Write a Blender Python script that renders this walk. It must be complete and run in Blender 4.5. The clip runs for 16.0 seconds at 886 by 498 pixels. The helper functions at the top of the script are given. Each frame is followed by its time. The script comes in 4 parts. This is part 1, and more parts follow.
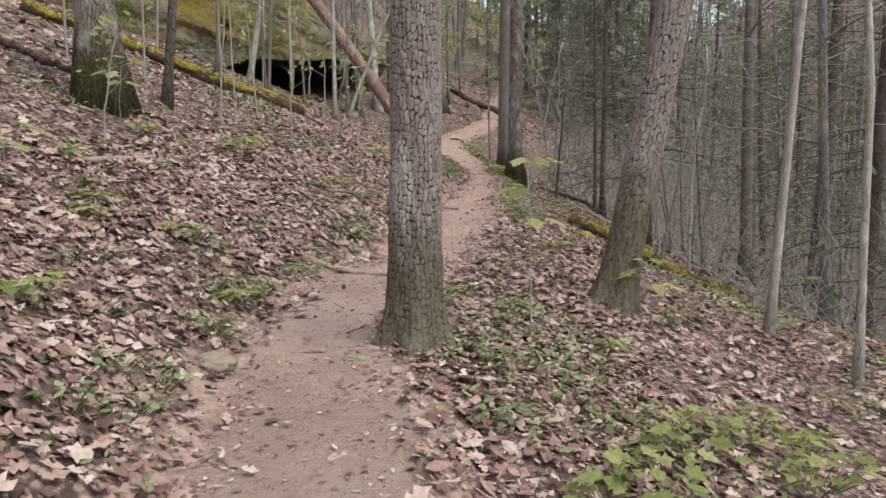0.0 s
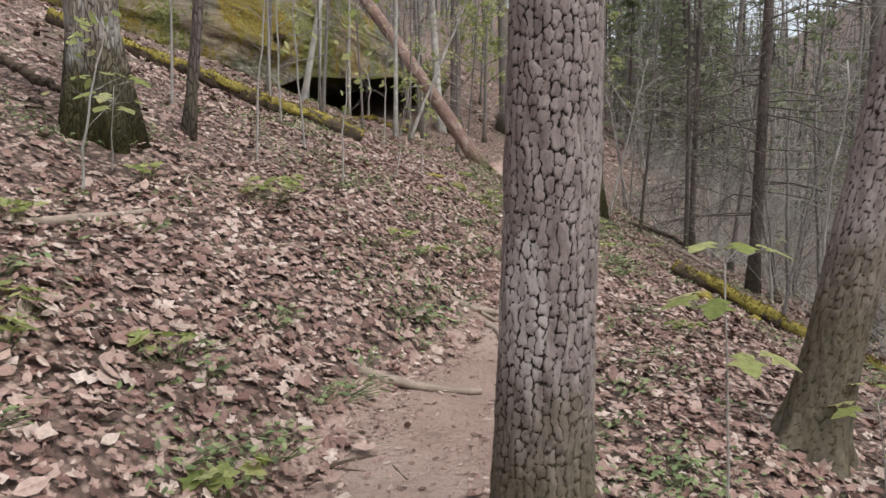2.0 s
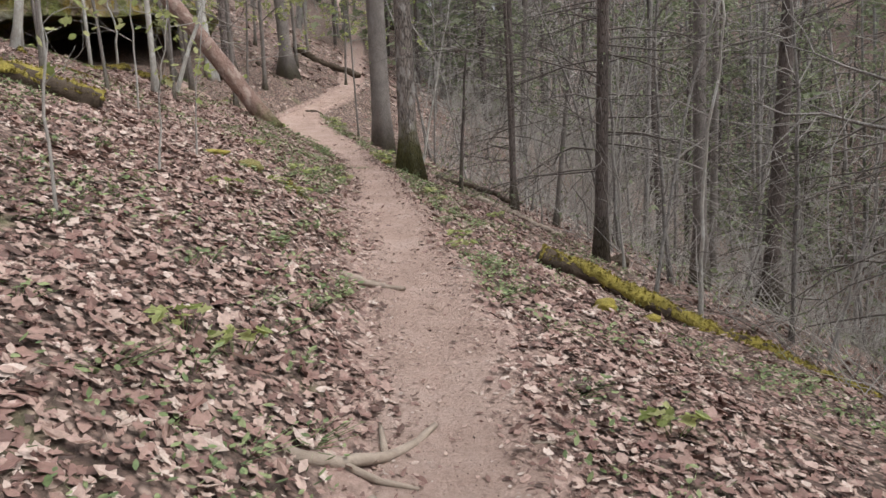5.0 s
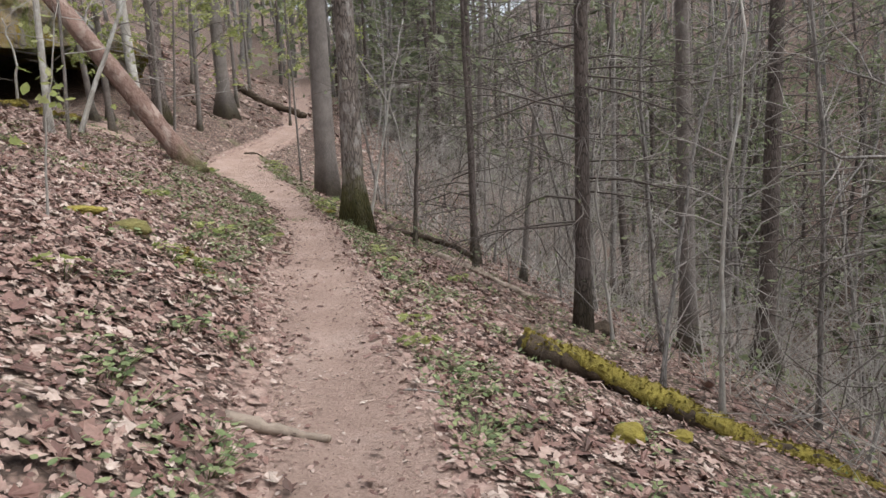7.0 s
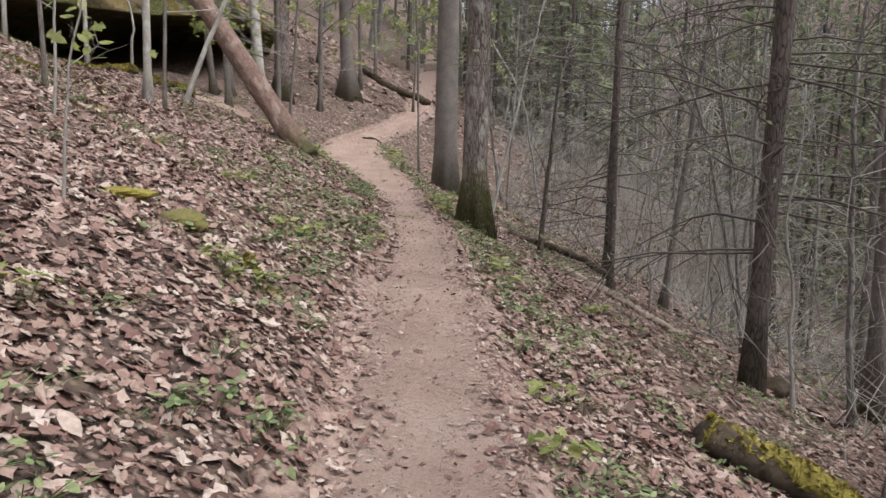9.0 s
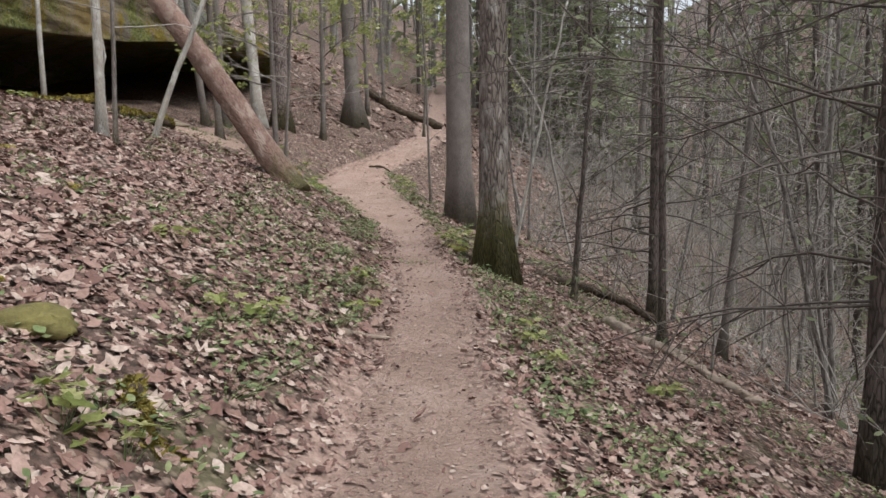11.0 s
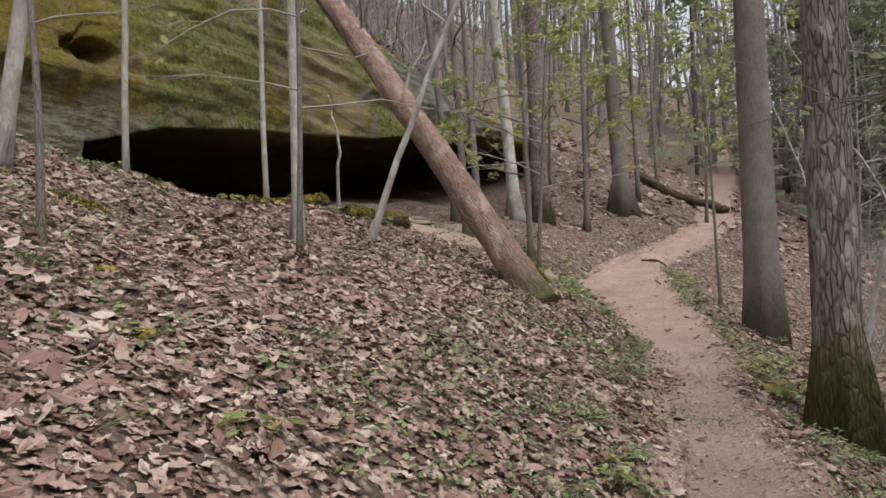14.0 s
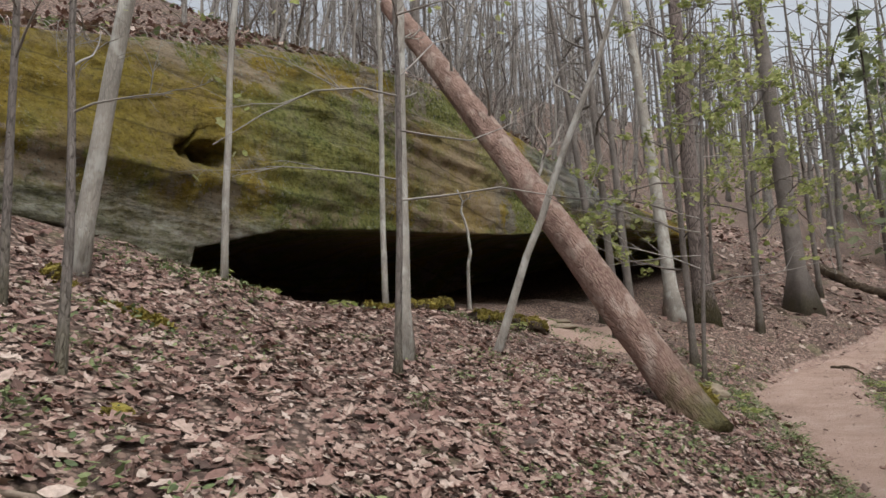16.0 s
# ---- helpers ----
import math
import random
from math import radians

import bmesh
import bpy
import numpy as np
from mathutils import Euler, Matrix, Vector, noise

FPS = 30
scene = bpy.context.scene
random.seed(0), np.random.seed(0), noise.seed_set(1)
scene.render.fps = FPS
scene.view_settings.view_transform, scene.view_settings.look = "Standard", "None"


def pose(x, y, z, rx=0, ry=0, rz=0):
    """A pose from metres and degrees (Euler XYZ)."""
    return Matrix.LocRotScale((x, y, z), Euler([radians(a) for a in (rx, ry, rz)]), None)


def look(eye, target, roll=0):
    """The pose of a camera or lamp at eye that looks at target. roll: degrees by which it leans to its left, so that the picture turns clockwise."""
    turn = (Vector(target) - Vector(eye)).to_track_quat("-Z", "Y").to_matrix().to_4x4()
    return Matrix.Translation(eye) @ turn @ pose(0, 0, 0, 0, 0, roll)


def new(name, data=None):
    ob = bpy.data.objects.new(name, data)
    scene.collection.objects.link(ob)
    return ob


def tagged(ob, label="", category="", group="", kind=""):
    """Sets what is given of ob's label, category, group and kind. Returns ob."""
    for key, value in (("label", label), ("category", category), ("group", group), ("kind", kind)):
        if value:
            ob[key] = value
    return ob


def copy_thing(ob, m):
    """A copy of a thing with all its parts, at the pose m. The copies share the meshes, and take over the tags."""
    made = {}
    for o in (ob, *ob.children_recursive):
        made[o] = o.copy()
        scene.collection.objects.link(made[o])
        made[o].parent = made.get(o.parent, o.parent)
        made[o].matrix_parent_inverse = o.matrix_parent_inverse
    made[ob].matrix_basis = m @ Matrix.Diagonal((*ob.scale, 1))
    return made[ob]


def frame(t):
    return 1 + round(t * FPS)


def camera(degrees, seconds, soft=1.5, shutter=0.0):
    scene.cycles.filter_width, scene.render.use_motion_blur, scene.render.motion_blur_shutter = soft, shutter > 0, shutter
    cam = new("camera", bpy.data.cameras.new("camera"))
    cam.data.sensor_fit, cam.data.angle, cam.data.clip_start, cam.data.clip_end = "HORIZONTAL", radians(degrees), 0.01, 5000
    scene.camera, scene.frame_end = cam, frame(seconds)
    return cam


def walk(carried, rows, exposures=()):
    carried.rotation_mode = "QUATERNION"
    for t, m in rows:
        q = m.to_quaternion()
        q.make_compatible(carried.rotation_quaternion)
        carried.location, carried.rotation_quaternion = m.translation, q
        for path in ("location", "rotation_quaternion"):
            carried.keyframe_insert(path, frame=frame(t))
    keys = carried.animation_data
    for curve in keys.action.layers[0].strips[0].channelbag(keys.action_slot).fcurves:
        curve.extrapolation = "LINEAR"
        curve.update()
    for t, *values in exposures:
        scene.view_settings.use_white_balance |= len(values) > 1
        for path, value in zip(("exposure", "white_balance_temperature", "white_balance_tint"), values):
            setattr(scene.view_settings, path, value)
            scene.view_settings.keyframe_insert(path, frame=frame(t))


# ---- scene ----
cam = camera(61.1, 16.0)
METRES, EYE, TILT, LEAN, TURN = 16.0, 1.35, -6.0, 0.0, 0.0
ROWS = [
    (0.0, 0.0, 0.0, 0.0, -0.0, 0.0, -0.0),
    (0.5, -0.0038, 0.031, 0.0089, 0.69, -0.1, -0.33),
    (1.0, -0.0102, 0.0641, 0.0162, 4.05, 0.05, -0.74),
    (1.5, -0.0176, 0.0945, 0.0238, 4.62, -0.11, -0.72),
    (2.0, -0.0205, 0.1303, 0.033, 4.3, 1.26, -1.11),
    (2.5, -0.031, 0.165, 0.0407, 4.16, 1.64, -0.6),
    (3.0, -0.0385, 0.1966, 0.0512, 2.79, 1.72, 0.65),
    (3.5, -0.045, 0.2322, 0.061, 2.41, 1.89, 0.84),
    (4.0, -0.0502, 0.2569, 0.0699, 0.71, 1.51, 1.08),
    (4.5, -0.0472, 0.2878, 0.0764, -2.84, 0.35, 4.9),
    (5.0, -0.0419, 0.3175, 0.0792, -11.85, -3.59, 3.42),
    (7.5, -0.0028, 0.4854, 0.1003, -15.44, -0.37, 4.01),
    (8.0, 0.0025, 0.5149, 0.1009, -9.68, -1.57, 2.24),
    (8.5, 0.0046, 0.546, 0.1051, -6.89, -1.19, -0.95),
    (11.0, 0.0244, 0.7004, 0.1304, -5.35, 0.9, 1.09),
    (11.5, 0.0291, 0.734, 0.1348, -5.16, 1.34, 1.7),
    (12.0, 0.0293, 0.7644, 0.1409, -3.63, 1.47, 0.97),
    (12.5, 0.0318, 0.7994, 0.1468, -3.55, 1.28, 2.27),
    (13.0, 0.0329, 0.8284, 0.1515, -0.06, 1.16, 1.75),
    (13.5, 0.0283, 0.8558, 0.161, 6.66, 5.91, 2.05),
    (14.0, 0.0292, 0.8812, 0.1637, 15.28, 7.92, 0.13),
    (14.5, 0.0253, 0.9038, 0.1688, 19.09, 7.91, -1.1),
    (15.0, 0.0196, 0.9266, 0.1773, 19.7, 8.52, 0.4),
    (15.5, 0.0194, 0.9472, 0.1822, 23.91, 11.98, -0.69),
    (16.0, 0.0181, 0.964, 0.1856, 26.9, 15.23, -1.34),
]
walk(cam, [(t, pose(0, 0, EYE, TILT, LEAN, TURN) @ pose(METRES * x, METRES * y, METRES * z, 90 + pitch, roll, yaw)) for t, x, y, z, yaw, pitch, roll in ROWS],
     exposures=[(0.0, 0.68, 6150, 8), (4.0, 0.68, 6150, 8), (5.5, 0.8, 6100, 8), (9.0, 0.77, 6100, 8), (11.0, 0.64, 6150, 8), (13.0, 0.66, 6200, 8), (14.0, 0.54, 6250, 8), (16.0, 0.46, 6300, 8)])

# ---- world and sun: a bright overcast spring day ----
world = bpy.data.worlds.new("overcast_sky")
scene.world = world
world.use_nodes = True
sky = world.node_tree.nodes.new("ShaderNodeTexSky")
sky.sky_type, sky.sun_disc, sky.sun_elevation, sky.sun_rotation = "NISHITA", False, radians(58), radians(120)
sky.air_density, sky.dust_density, sky.ozone_density = 1.0, 4.0, 0.6
pale = world.node_tree.nodes.new("ShaderNodeHueSaturation")  # cloud cover takes most of the blue
pale.inputs["Saturation"].default_value = .22
world.node_tree.links.new(sky.outputs["Color"], pale.inputs["Color"])
world.node_tree.links.new(pale.outputs["Color"], world.node_tree.nodes["Background"].inputs["Color"])
world.node_tree.nodes["Background"].inputs["Strength"].default_value = 0.15
sun = new("sun", bpy.data.lights.new("sun", "SUN"))
sun.data.energy, sun.data.angle, sun.data.color = 1.3, radians(50), (1.0, 0.95, 0.88)
sun.matrix_world = look((0, 0, 40), (-14.0, 13.0, 0))


# ---- materials ----
def material(name, rough=.85):
    m = bpy.data.materials.new(name)
    m.use_nodes = True
    b = m.node_tree.nodes["Principled BSDF"]
    b.inputs["Roughness"].default_value = rough
    b.inputs["Specular IOR Level"].default_value = .25
    return m, m.node_tree, b


def node(nt, kind, **values):
    n = nt.nodes.new(kind)
    for key, v in values.items():
        n.inputs[key.replace("_", " ")].default_value = v
    return n


def ramp(nt, fac, stops):
    n = nt.nodes.new("ShaderNodeValToRGB")
    while len(n.color_ramp.elements) < len(stops):
        n.color_ramp.elements.new(.5)
    for e, (p, c) in zip(n.color_ramp.elements, stops):
        e.position, e.color = p, (*c, 1)
    nt.links.new(fac, n.inputs[0])
    return n.outputs[0]


def coords(nt, scale=(1, 1, 1), kind="Object"):
    tc, mp = nt.nodes.new("ShaderNodeTexCoord"), nt.nodes.new("ShaderNodeMapping")
    mp.inputs["Scale"].default_value = scale
    nt.links.new(tc.outputs[kind], mp.inputs[0])
    return mp.outputs[0]


def fbm(nt, vec, scale, detail=5, rough=.6):
    n = node(nt, "ShaderNodeTexNoise", Scale=scale, Detail=detail, Roughness=rough)
    nt.links.new(vec, n.inputs["Vector"])
    return n.outputs["Fac"]


def mixed(nt, fac, a, b, mode="MIX"):
    n = nt.nodes.new("ShaderNodeMix")
    n.data_type, n.blend_type = "RGBA", mode
    for sock, v in ((n.inputs[0], fac), (n.inputs[6], a), (n.inputs[7], b)):
        if isinstance(v, bpy.types.NodeSocket):
            nt.links.new(v, sock)
        else:
            sock.default_value = v if isinstance(v, float) else (*v, 1)
    return n.outputs[2]


def stretch(nt, v, a, b):
    n = nt.nodes.new("ShaderNodeMapRange")
    n.inputs[1].default_value, n.inputs[2].default_value = a, b
    nt.links.new(v, n.inputs[0])
    return n.outputs[0]


def bump(nt, b, h, strength, distance):
    n = node(nt, "ShaderNodeBump", Strength=strength, Distance=distance)
    nt.links.new(h, n.inputs["Height"])
    nt.links.new(n.outputs[0], b.inputs["Normal"])


def island(nt):
    return nt.nodes.new("ShaderNodeNewGeometry").outputs["Random Per Island"]


def mat_litter():
    m, nt, b = material("leaf_mould")
    v = coords(nt)
    cells = node(nt, "ShaderNodeTexVoronoi", Scale=23.0)
    nt.links.new(v, cells.inputs["Vector"])
    one = nt.nodes.new("ShaderNodeSeparateColor")
    nt.links.new(cells.outputs["Color"], one.inputs[0])
    c1 = ramp(nt, one.outputs[0], [(0, (.03, .02, .015)), (.35, (.12, .075, .06)), (.6, (.27, .18, .145)), (.85, (.42, .31, .255))])
    c2 = ramp(nt, fbm(nt, v, 40), [(.3, (.05, .035, .026)), (.7, (.25, .18, .14))])
    big = stretch(nt, fbm(nt, v, .55, 3), .35, .7)
    c = mixed(nt, .88, c2, c1)
    # cell rims darkened: the shade in gaps between leaves, put into the colour
    c = mixed(nt, stretch(nt, cells.outputs["Distance"], .75, .35), (.03, .02, .016), c)
    c = mixed(nt, stretch(nt, fbm(nt, v, 1.4, 4), .58, .75), c, (.10, .11, .045))
    c = mixed(nt, stretch(nt, fbm(nt, v, 4.5, 8, .75), .38, .62), mixed(nt, .25, c, (.04, .028, .022)), mixed(nt, .15, c, (.36, .26, .21)))
    c = mixed(nt, big, c, mixed(nt, .2, c, (.16, .10, .08)))
    worn = nt.nodes.new("ShaderNodeAttribute")  # soil trodden bare beside the path
    worn.attribute_name = "worn"
    soil = ramp(nt, fbm(nt, v, 9, 8, .7), [(.3, (.15, .1, .08)), (.5, (.29, .2, .165)), (.7, (.42, .31, .26))])
    edge = node(nt, "ShaderNodeMath")
    edge.operation = "ADD"
    nt.links.new(worn.outputs["Fac"], edge.inputs[0])
    nt.links.new(fbm(nt, v, 6, 8, .75), edge.inputs[1])
    c = mixed(nt, stretch(nt, edge.outputs[0], .85, 1.15), c, soil)
    nt.links.new(c, b.inputs["Base Color"])
    bump(nt, b, fbm(nt, v, 28, 6), .8, .03)
    return m


def mat_trail():
    m, nt, b = material("packed_dirt")
    v = coords(nt)
    c = ramp(nt, fbm(nt, v, 1.3, 6, .65), [(.25, (.26, .17, .135)), (.5, (.40, .275, .225)), (.75, (.53, .395, .335))])
    grit = ramp(nt, fbm(nt, v, 60, 3), [(.35, (.2, .14, .11)), (.6, (.38, .28, .23))])
    bits = node(nt, "ShaderNodeTexVoronoi", Scale=34.0)
    nt.links.new(coords(nt, (1, .45, 1)), bits.inputs["Vector"])
    c = mixed(nt, .35, c, grit)
    c = mixed(nt, stretch(nt, bits.outputs["Distance"], .16, .08), c, (.12, .08, .06))
    nt.links.new(c, b.inputs["Base Color"])
    bump(nt, b, fbm(nt, v, 13, 9, .75), 1.0, .05)
    return m


def mat_leaf(name, stops, rough=.7, through_light=0.0):
    m, nt, b = material(name, rough)
    c = ramp(nt, island(nt), stops)
    c = mixed(nt, stretch(nt, fbm(nt, coords(nt), 45, 3), .35, .75), c, mixed(nt, .45, c, (.05, .035, .02)))
    nt.links.new(c, b.inputs["Base Color"])
    if through_light:
        t = nt.nodes.new("ShaderNodeBsdfTranslucent")
        nt.links.new(c, t.inputs[0])
        x = nt.nodes.new("ShaderNodeMixShader")
        x.inputs[0].default_value = through_light
        nt.links.new(b.outputs[0], x.inputs[1])
        nt.links.new(t.outputs[0], x.inputs[2])
        nt.links.new(x.outputs[0], nt.nodes["Material Output"].inputs[0])
    return m


def mat_bark(name, dark, light, moss=0.0, scale=1.0, deep=.02, pale=None, moss_top=.9):
    m, nt, b = material(name, .9)
    v = coords(nt, (1, 1, .22))
    ridges = node(nt, "ShaderNodeTexVoronoi", Scale=22.0 * scale)
    ridges.feature = "DISTANCE_TO_EDGE"
    warp = mixed(nt, .03, v, nt.nodes.new("ShaderNodeTexNoise").outputs["Color"])
    nt.links.new(warp, ridges.inputs["Vector"])
    crack = stretch(nt, ridges.outputs[0], .0, .16)
    grain = fbm(nt, coords(nt, (1, 1, .3)), 40, 6)
    c = mixed(nt, crack, dark, ramp(nt, grain, [(.3, tuple(.62 * k for k in light)), (.7, light)]))
    c = mixed(nt, stretch(nt, fbm(nt, coords(nt), 2.2, 4), .45, .75), c, mixed(nt, .5, c, tuple(min(1, 1.5 * k) for k in light)))
    if pale:
        c = mixed(nt, stretch(nt, fbm(nt, coords(nt, (1, 1, .6)), 5.0, 3), .52, .62), c, pale)
    if moss:
        xyz = nt.nodes.new("ShaderNodeSeparateXYZ")
        nt.links.new(coords(nt), xyz.inputs[0])
        add = nt.nodes.new("ShaderNodeMath")
        add.operation = "MULTIPLY_ADD"
        nt.links.new(fbm(nt, coords(nt), 5, 5), add.inputs[0])
        add.inputs[1].default_value = -1.3
        nt.links.new(xyz.outputs[2], add.inputs[2])
        c = mixed(nt, stretch(nt, add.outputs[0], moss_top - .65, moss_top - 1.25), c, mixed(nt, moss, c, ramp(nt, grain, [(.3, (.035, .035, .012)), (.7, (.11, .10, .03))])))
    nt.links.new(c, b.inputs["Base Color"])
    h = mixed(nt, .35, crack, grain)
    bump(nt, b, h, .9, deep)
    return m


def mat_plates(name, moss_top, scar=None):
    """Bark whose plates are modelled: pale weathered tops, dark cracks between."""
    m, nt, b = material(name, .9)
    at = nt.nodes.new("ShaderNodeAttribute")
    at.attribute_name = "plate"
    tone = fbm(nt, coords(nt, (1, 1, .5)), 26, 6, .7)
    each = nt.nodes.new("ShaderNodeAttribute")
    each.attribute_name = "plate_tone"
    c = ramp(nt, tone, [(.3, (.16, .125, .112)), (.5, (.28, .23, .212)), (.7, (.4, .345, .32))])
    c = mixed(nt, stretch(nt, fbm(nt, coords(nt, (1, 1, .5)), 3.5, 4), .5, .7), c, mixed(nt, .55, c, (.40, .36, .33)))
    c = mixed(nt, each.outputs["Fac"], mixed(nt, .3, c, (.13, .098, .085)), mixed(nt, .25, c, (.42, .355, .325)))
    if scar:  # a patch where the outer bark has come off
        mp = nt.nodes.new("ShaderNodeMapping")
        mp.vector_type = "TEXTURE"
        mp.inputs["Location"].default_value, mp.inputs["Scale"].default_value = scar
        nt.links.new(coords(nt), mp.inputs[0])
        ln = nt.nodes.new("ShaderNodeVectorMath")
        ln.operation = "LENGTH"
        nt.links.new(mp.outputs[0], ln.inputs[0])
        edge = mixed(nt, .35, ln.outputs["Value"], fbm(nt, coords(nt), 14, 4))
        c = mixed(nt, stretch(nt, edge, .8, .72), c, mixed(nt, .8, c, (.47, .42, .39)))
    c = mixed(nt, stretch(nt, at.outputs["Fac"], .25, .75), (.022, .016, .014), c)
    xyz = nt.nodes.new("ShaderNodeSeparateXYZ")
    nt.links.new(coords(nt), xyz.inputs[0])
    add = nt.nodes.new("ShaderNodeMath")
    add.operation = "MULTIPLY_ADD"
    nt.links.new(fbm(nt, coords(nt), 5, 5), add.inputs[0])
    add.inputs[1].default_value = -1.1
    nt.links.new(xyz.outputs[2], add.inputs[2])
    c = mixed(nt, stretch(nt, add.outputs[0], moss_top - .5, moss_top - 1.0), c, mixed(nt, .7, c, ramp(nt, tone, [(.3, (.04, .036, .016)), (.7, (.12, .10, .04))])))
    nt.links.new(c, b.inputs["Base Color"])
    bump(nt, b, fbm(nt, coords(nt, (1, 1, .4)), 70, 8, .75), 1.0, .012)
    return m


def mat_rock():
    m, nt, b = material("mossy_sandstone", .9)
    v = coords(nt)
    beds = fbm(nt, coords(nt, (.6, .6, 3.2)), 1.9, 9, .68)
    c = ramp(nt, beds, [(.3, (.12, .09, .065)), (.42, (.32, .25, .17)), (.58, (.5, .39, .27)), (.72, (.42, .39, .34))])
    c = mixed(nt, stretch(nt, fbm(nt, v, .35, 3), .5, .62), c, mixed(nt, .6, c, (.20, .20, .19)))
    green = ramp(nt, fbm(nt, v, 14, 8, .75), [(.36, (.06, .07, .02)), (.47, (.19, .21, .055)), (.66, (.38, .38, .13))])
    ochre = ramp(nt, fbm(nt, v, 9, 8, .75), [(.34, (.21, .15, .025)), (.66, (.48, .35, .06))])
    mossy = mixed(nt, stretch(nt, fbm(nt, coords(nt, (.7, .7, 1)), .9, 5), .46, .58), green, ochre)
    c = mixed(nt, stretch(nt, fbm(nt, v, 1.3, 12, .78), .455, .495), c, mossy)
    spots = fbm(nt, v, 17, 8, .75)
    c = mixed(nt, stretch(nt, spots, .58, .61), c, (.44, .45, .38))
    c = mixed(nt, stretch(nt, spots, .36, .29), c, (.06, .055, .04))
    def stain(y, z, ry, rz):
        """A soft-edged stain on the face round one place, broken up by noise."""
        mp = nt.nodes.new("ShaderNodeMapping")
        mp.inputs["Location"].default_value = (0, -y / ry, -z / rz)
        mp.inputs["Scale"].default_value = (0, 1 / ry, 1 / rz)
        nt.links.new(v, mp.inputs[0])
        ln = nt.nodes.new("ShaderNodeVectorMath")
        ln.operation = "LENGTH"
        nt.links.new(mp.outputs[0], ln.inputs[0])
        k = nt.nodes.new("ShaderNodeMath")
        k.operation = "MULTIPLY_ADD"
        nt.links.new(fbm(nt, v, 1.8, 7, .7), k.inputs[0])
        k.inputs[1].default_value = 1.6
        nt.links.new(ln.outputs["Value"], k.inputs[2])
        return stretch(nt, k.outputs[0], 1.95, 1.45)
    crackline = node(nt, "ShaderNodeTexVoronoi", Scale=.9)
    crackline.feature = "DISTANCE_TO_EDGE"
    nt.links.new(mixed(nt, .12, coords(nt, (.35, .35, 2.2)), nt.nodes.new("ShaderNodeTexNoise").outputs["Color"]), crackline.inputs["Vector"])
    c = mixed(nt, stain(21.5, 5.9, 1.7, .9), c, mixed(nt, .8, c, ochre))
    c = mixed(nt, stain(24.2, 6.0, 1.5, 1.1), c, mixed(nt, .75, c, green))
    c = mixed(nt, stain(27.6, 6.2, 1.6, 1.1), c, mixed(nt, .6, c, (.42, .31, .17)))
    c = mixed(nt, stain(21.4, 4.4, 2.2, .55), c, mixed(nt, .7, c, ramp(nt, fbm(nt, coords(nt, (1, 1, 3.5)), 2.6, 10, .72), [(.4, (.06, .055, .045)), (.5, (.26, .24, .2)), (.6, (.55, .53, .48))])))
    c = mixed(nt, stain(33.0, 7.1, 2.6, .9), c, mixed(nt, .7, c, (.3, .3, .31)))
    c = mixed(nt, .75, c, ramp(nt, fbm(nt, coords(nt, (1, 1, 1.6)), 16, 12, .82), [(.38, (.12, .115, .1)), (.46, (.88, .86, .82)), (.6, (1.0, 1.0, 1.0))]), "MULTIPLY")
    seam = stretch(nt, crackline.outputs[0], .0, .035)
    c = mixed(nt, seam, mixed(nt, .45, c, (.03, .025, .018)), c)
    nt.links.new(c, b.inputs["Base Color"])
    bump(nt, b, mixed(nt, .5, beds, fbm(nt, coords(nt, (1, 1, 1.8)), 14, 12, .8)), 1.0, .3)
    return m


def mat_two(name, a, c, scale=8.0, rough=.85, deep=.01):
    m, nt, b = material(name, rough)
    v = coords(nt)
    nt.links.new(mixed(nt, stretch(nt, fbm(nt, v, scale * 5, 4), .3, .7), ramp(nt, fbm(nt, v, scale, 6, .65), [(.32, a), (.68, c)]), mixed(nt, .5, a, c)), b.inputs["Base Color"])
    bump(nt, b, fbm(nt, v, scale * 4, 6, .7), .8, deep)
    return m


LITTER, DIRT, ROCK = mat_litter(), mat_trail(), mat_rock()
FALLEN = mat_leaf("fallen_leaves", [(0, (.07, .042, .034)), (.2, (.18, .098, .082)), (.45, (.275, .168, .138)), (.8, (.41, .295, .245)), (1, (.52, .42, .36))], .55)
SPRING = mat_leaf("spring_leaves", [(0, (.25, .30, .09)), (.5, (.40, .44, .16)), (1, (.56, .56, .27))], .5, .6)
HERB = mat_leaf("herb_leaves", [(0, (.11, .15, .07)), (.5, (.2, .26, .11)), (1, (.33, .37, .18))], .55, .3)
NEEDLE = mat_leaf("hemlock_needles", [(0, (.15, .18, .1)), (1, (.31, .34, .2))], .6, .5)
PLATES = mat_plates("plated_oak_bark", .85, ((-.07, -.15, .98), (.075, .14, .3)))
PLATES_MOSSY = mat_plates("plated_mossy_bark", 1.3)
OAK = mat_bark("ridged_oak_bark", (.045, .034, .03), (.25, .2, .18), .75, 1.0, .02, None, .75)
OAK_FOOT = mat_bark("dark_footed_oak_bark", (.045, .036, .03), (.23, .19, .165), .92, 1.0, .025, (.3, .27, .245), 1.25)
OAK_MOSSY = mat_bark("mossy_oak_bark", (.05, .04, .032), (.24, .2, .165), .9, 1.6, .02, (.33, .31, .28), .8)
GREY = mat_bark("grey_smooth_bark", (.13, .11, .098), (.225, .195, .175), .5, 2.6, .008, None, .6)
DARK = mat_bark("dark_hemlock_bark", (.045, .036, .032), (.15, .12, .105), .3, 1.3, .015)
PALE = mat_bark("pale_blotched_bark", (.3, .27, .235), (.42, .385, .34), 0, 2.2, .006, (.5, .48, .44))
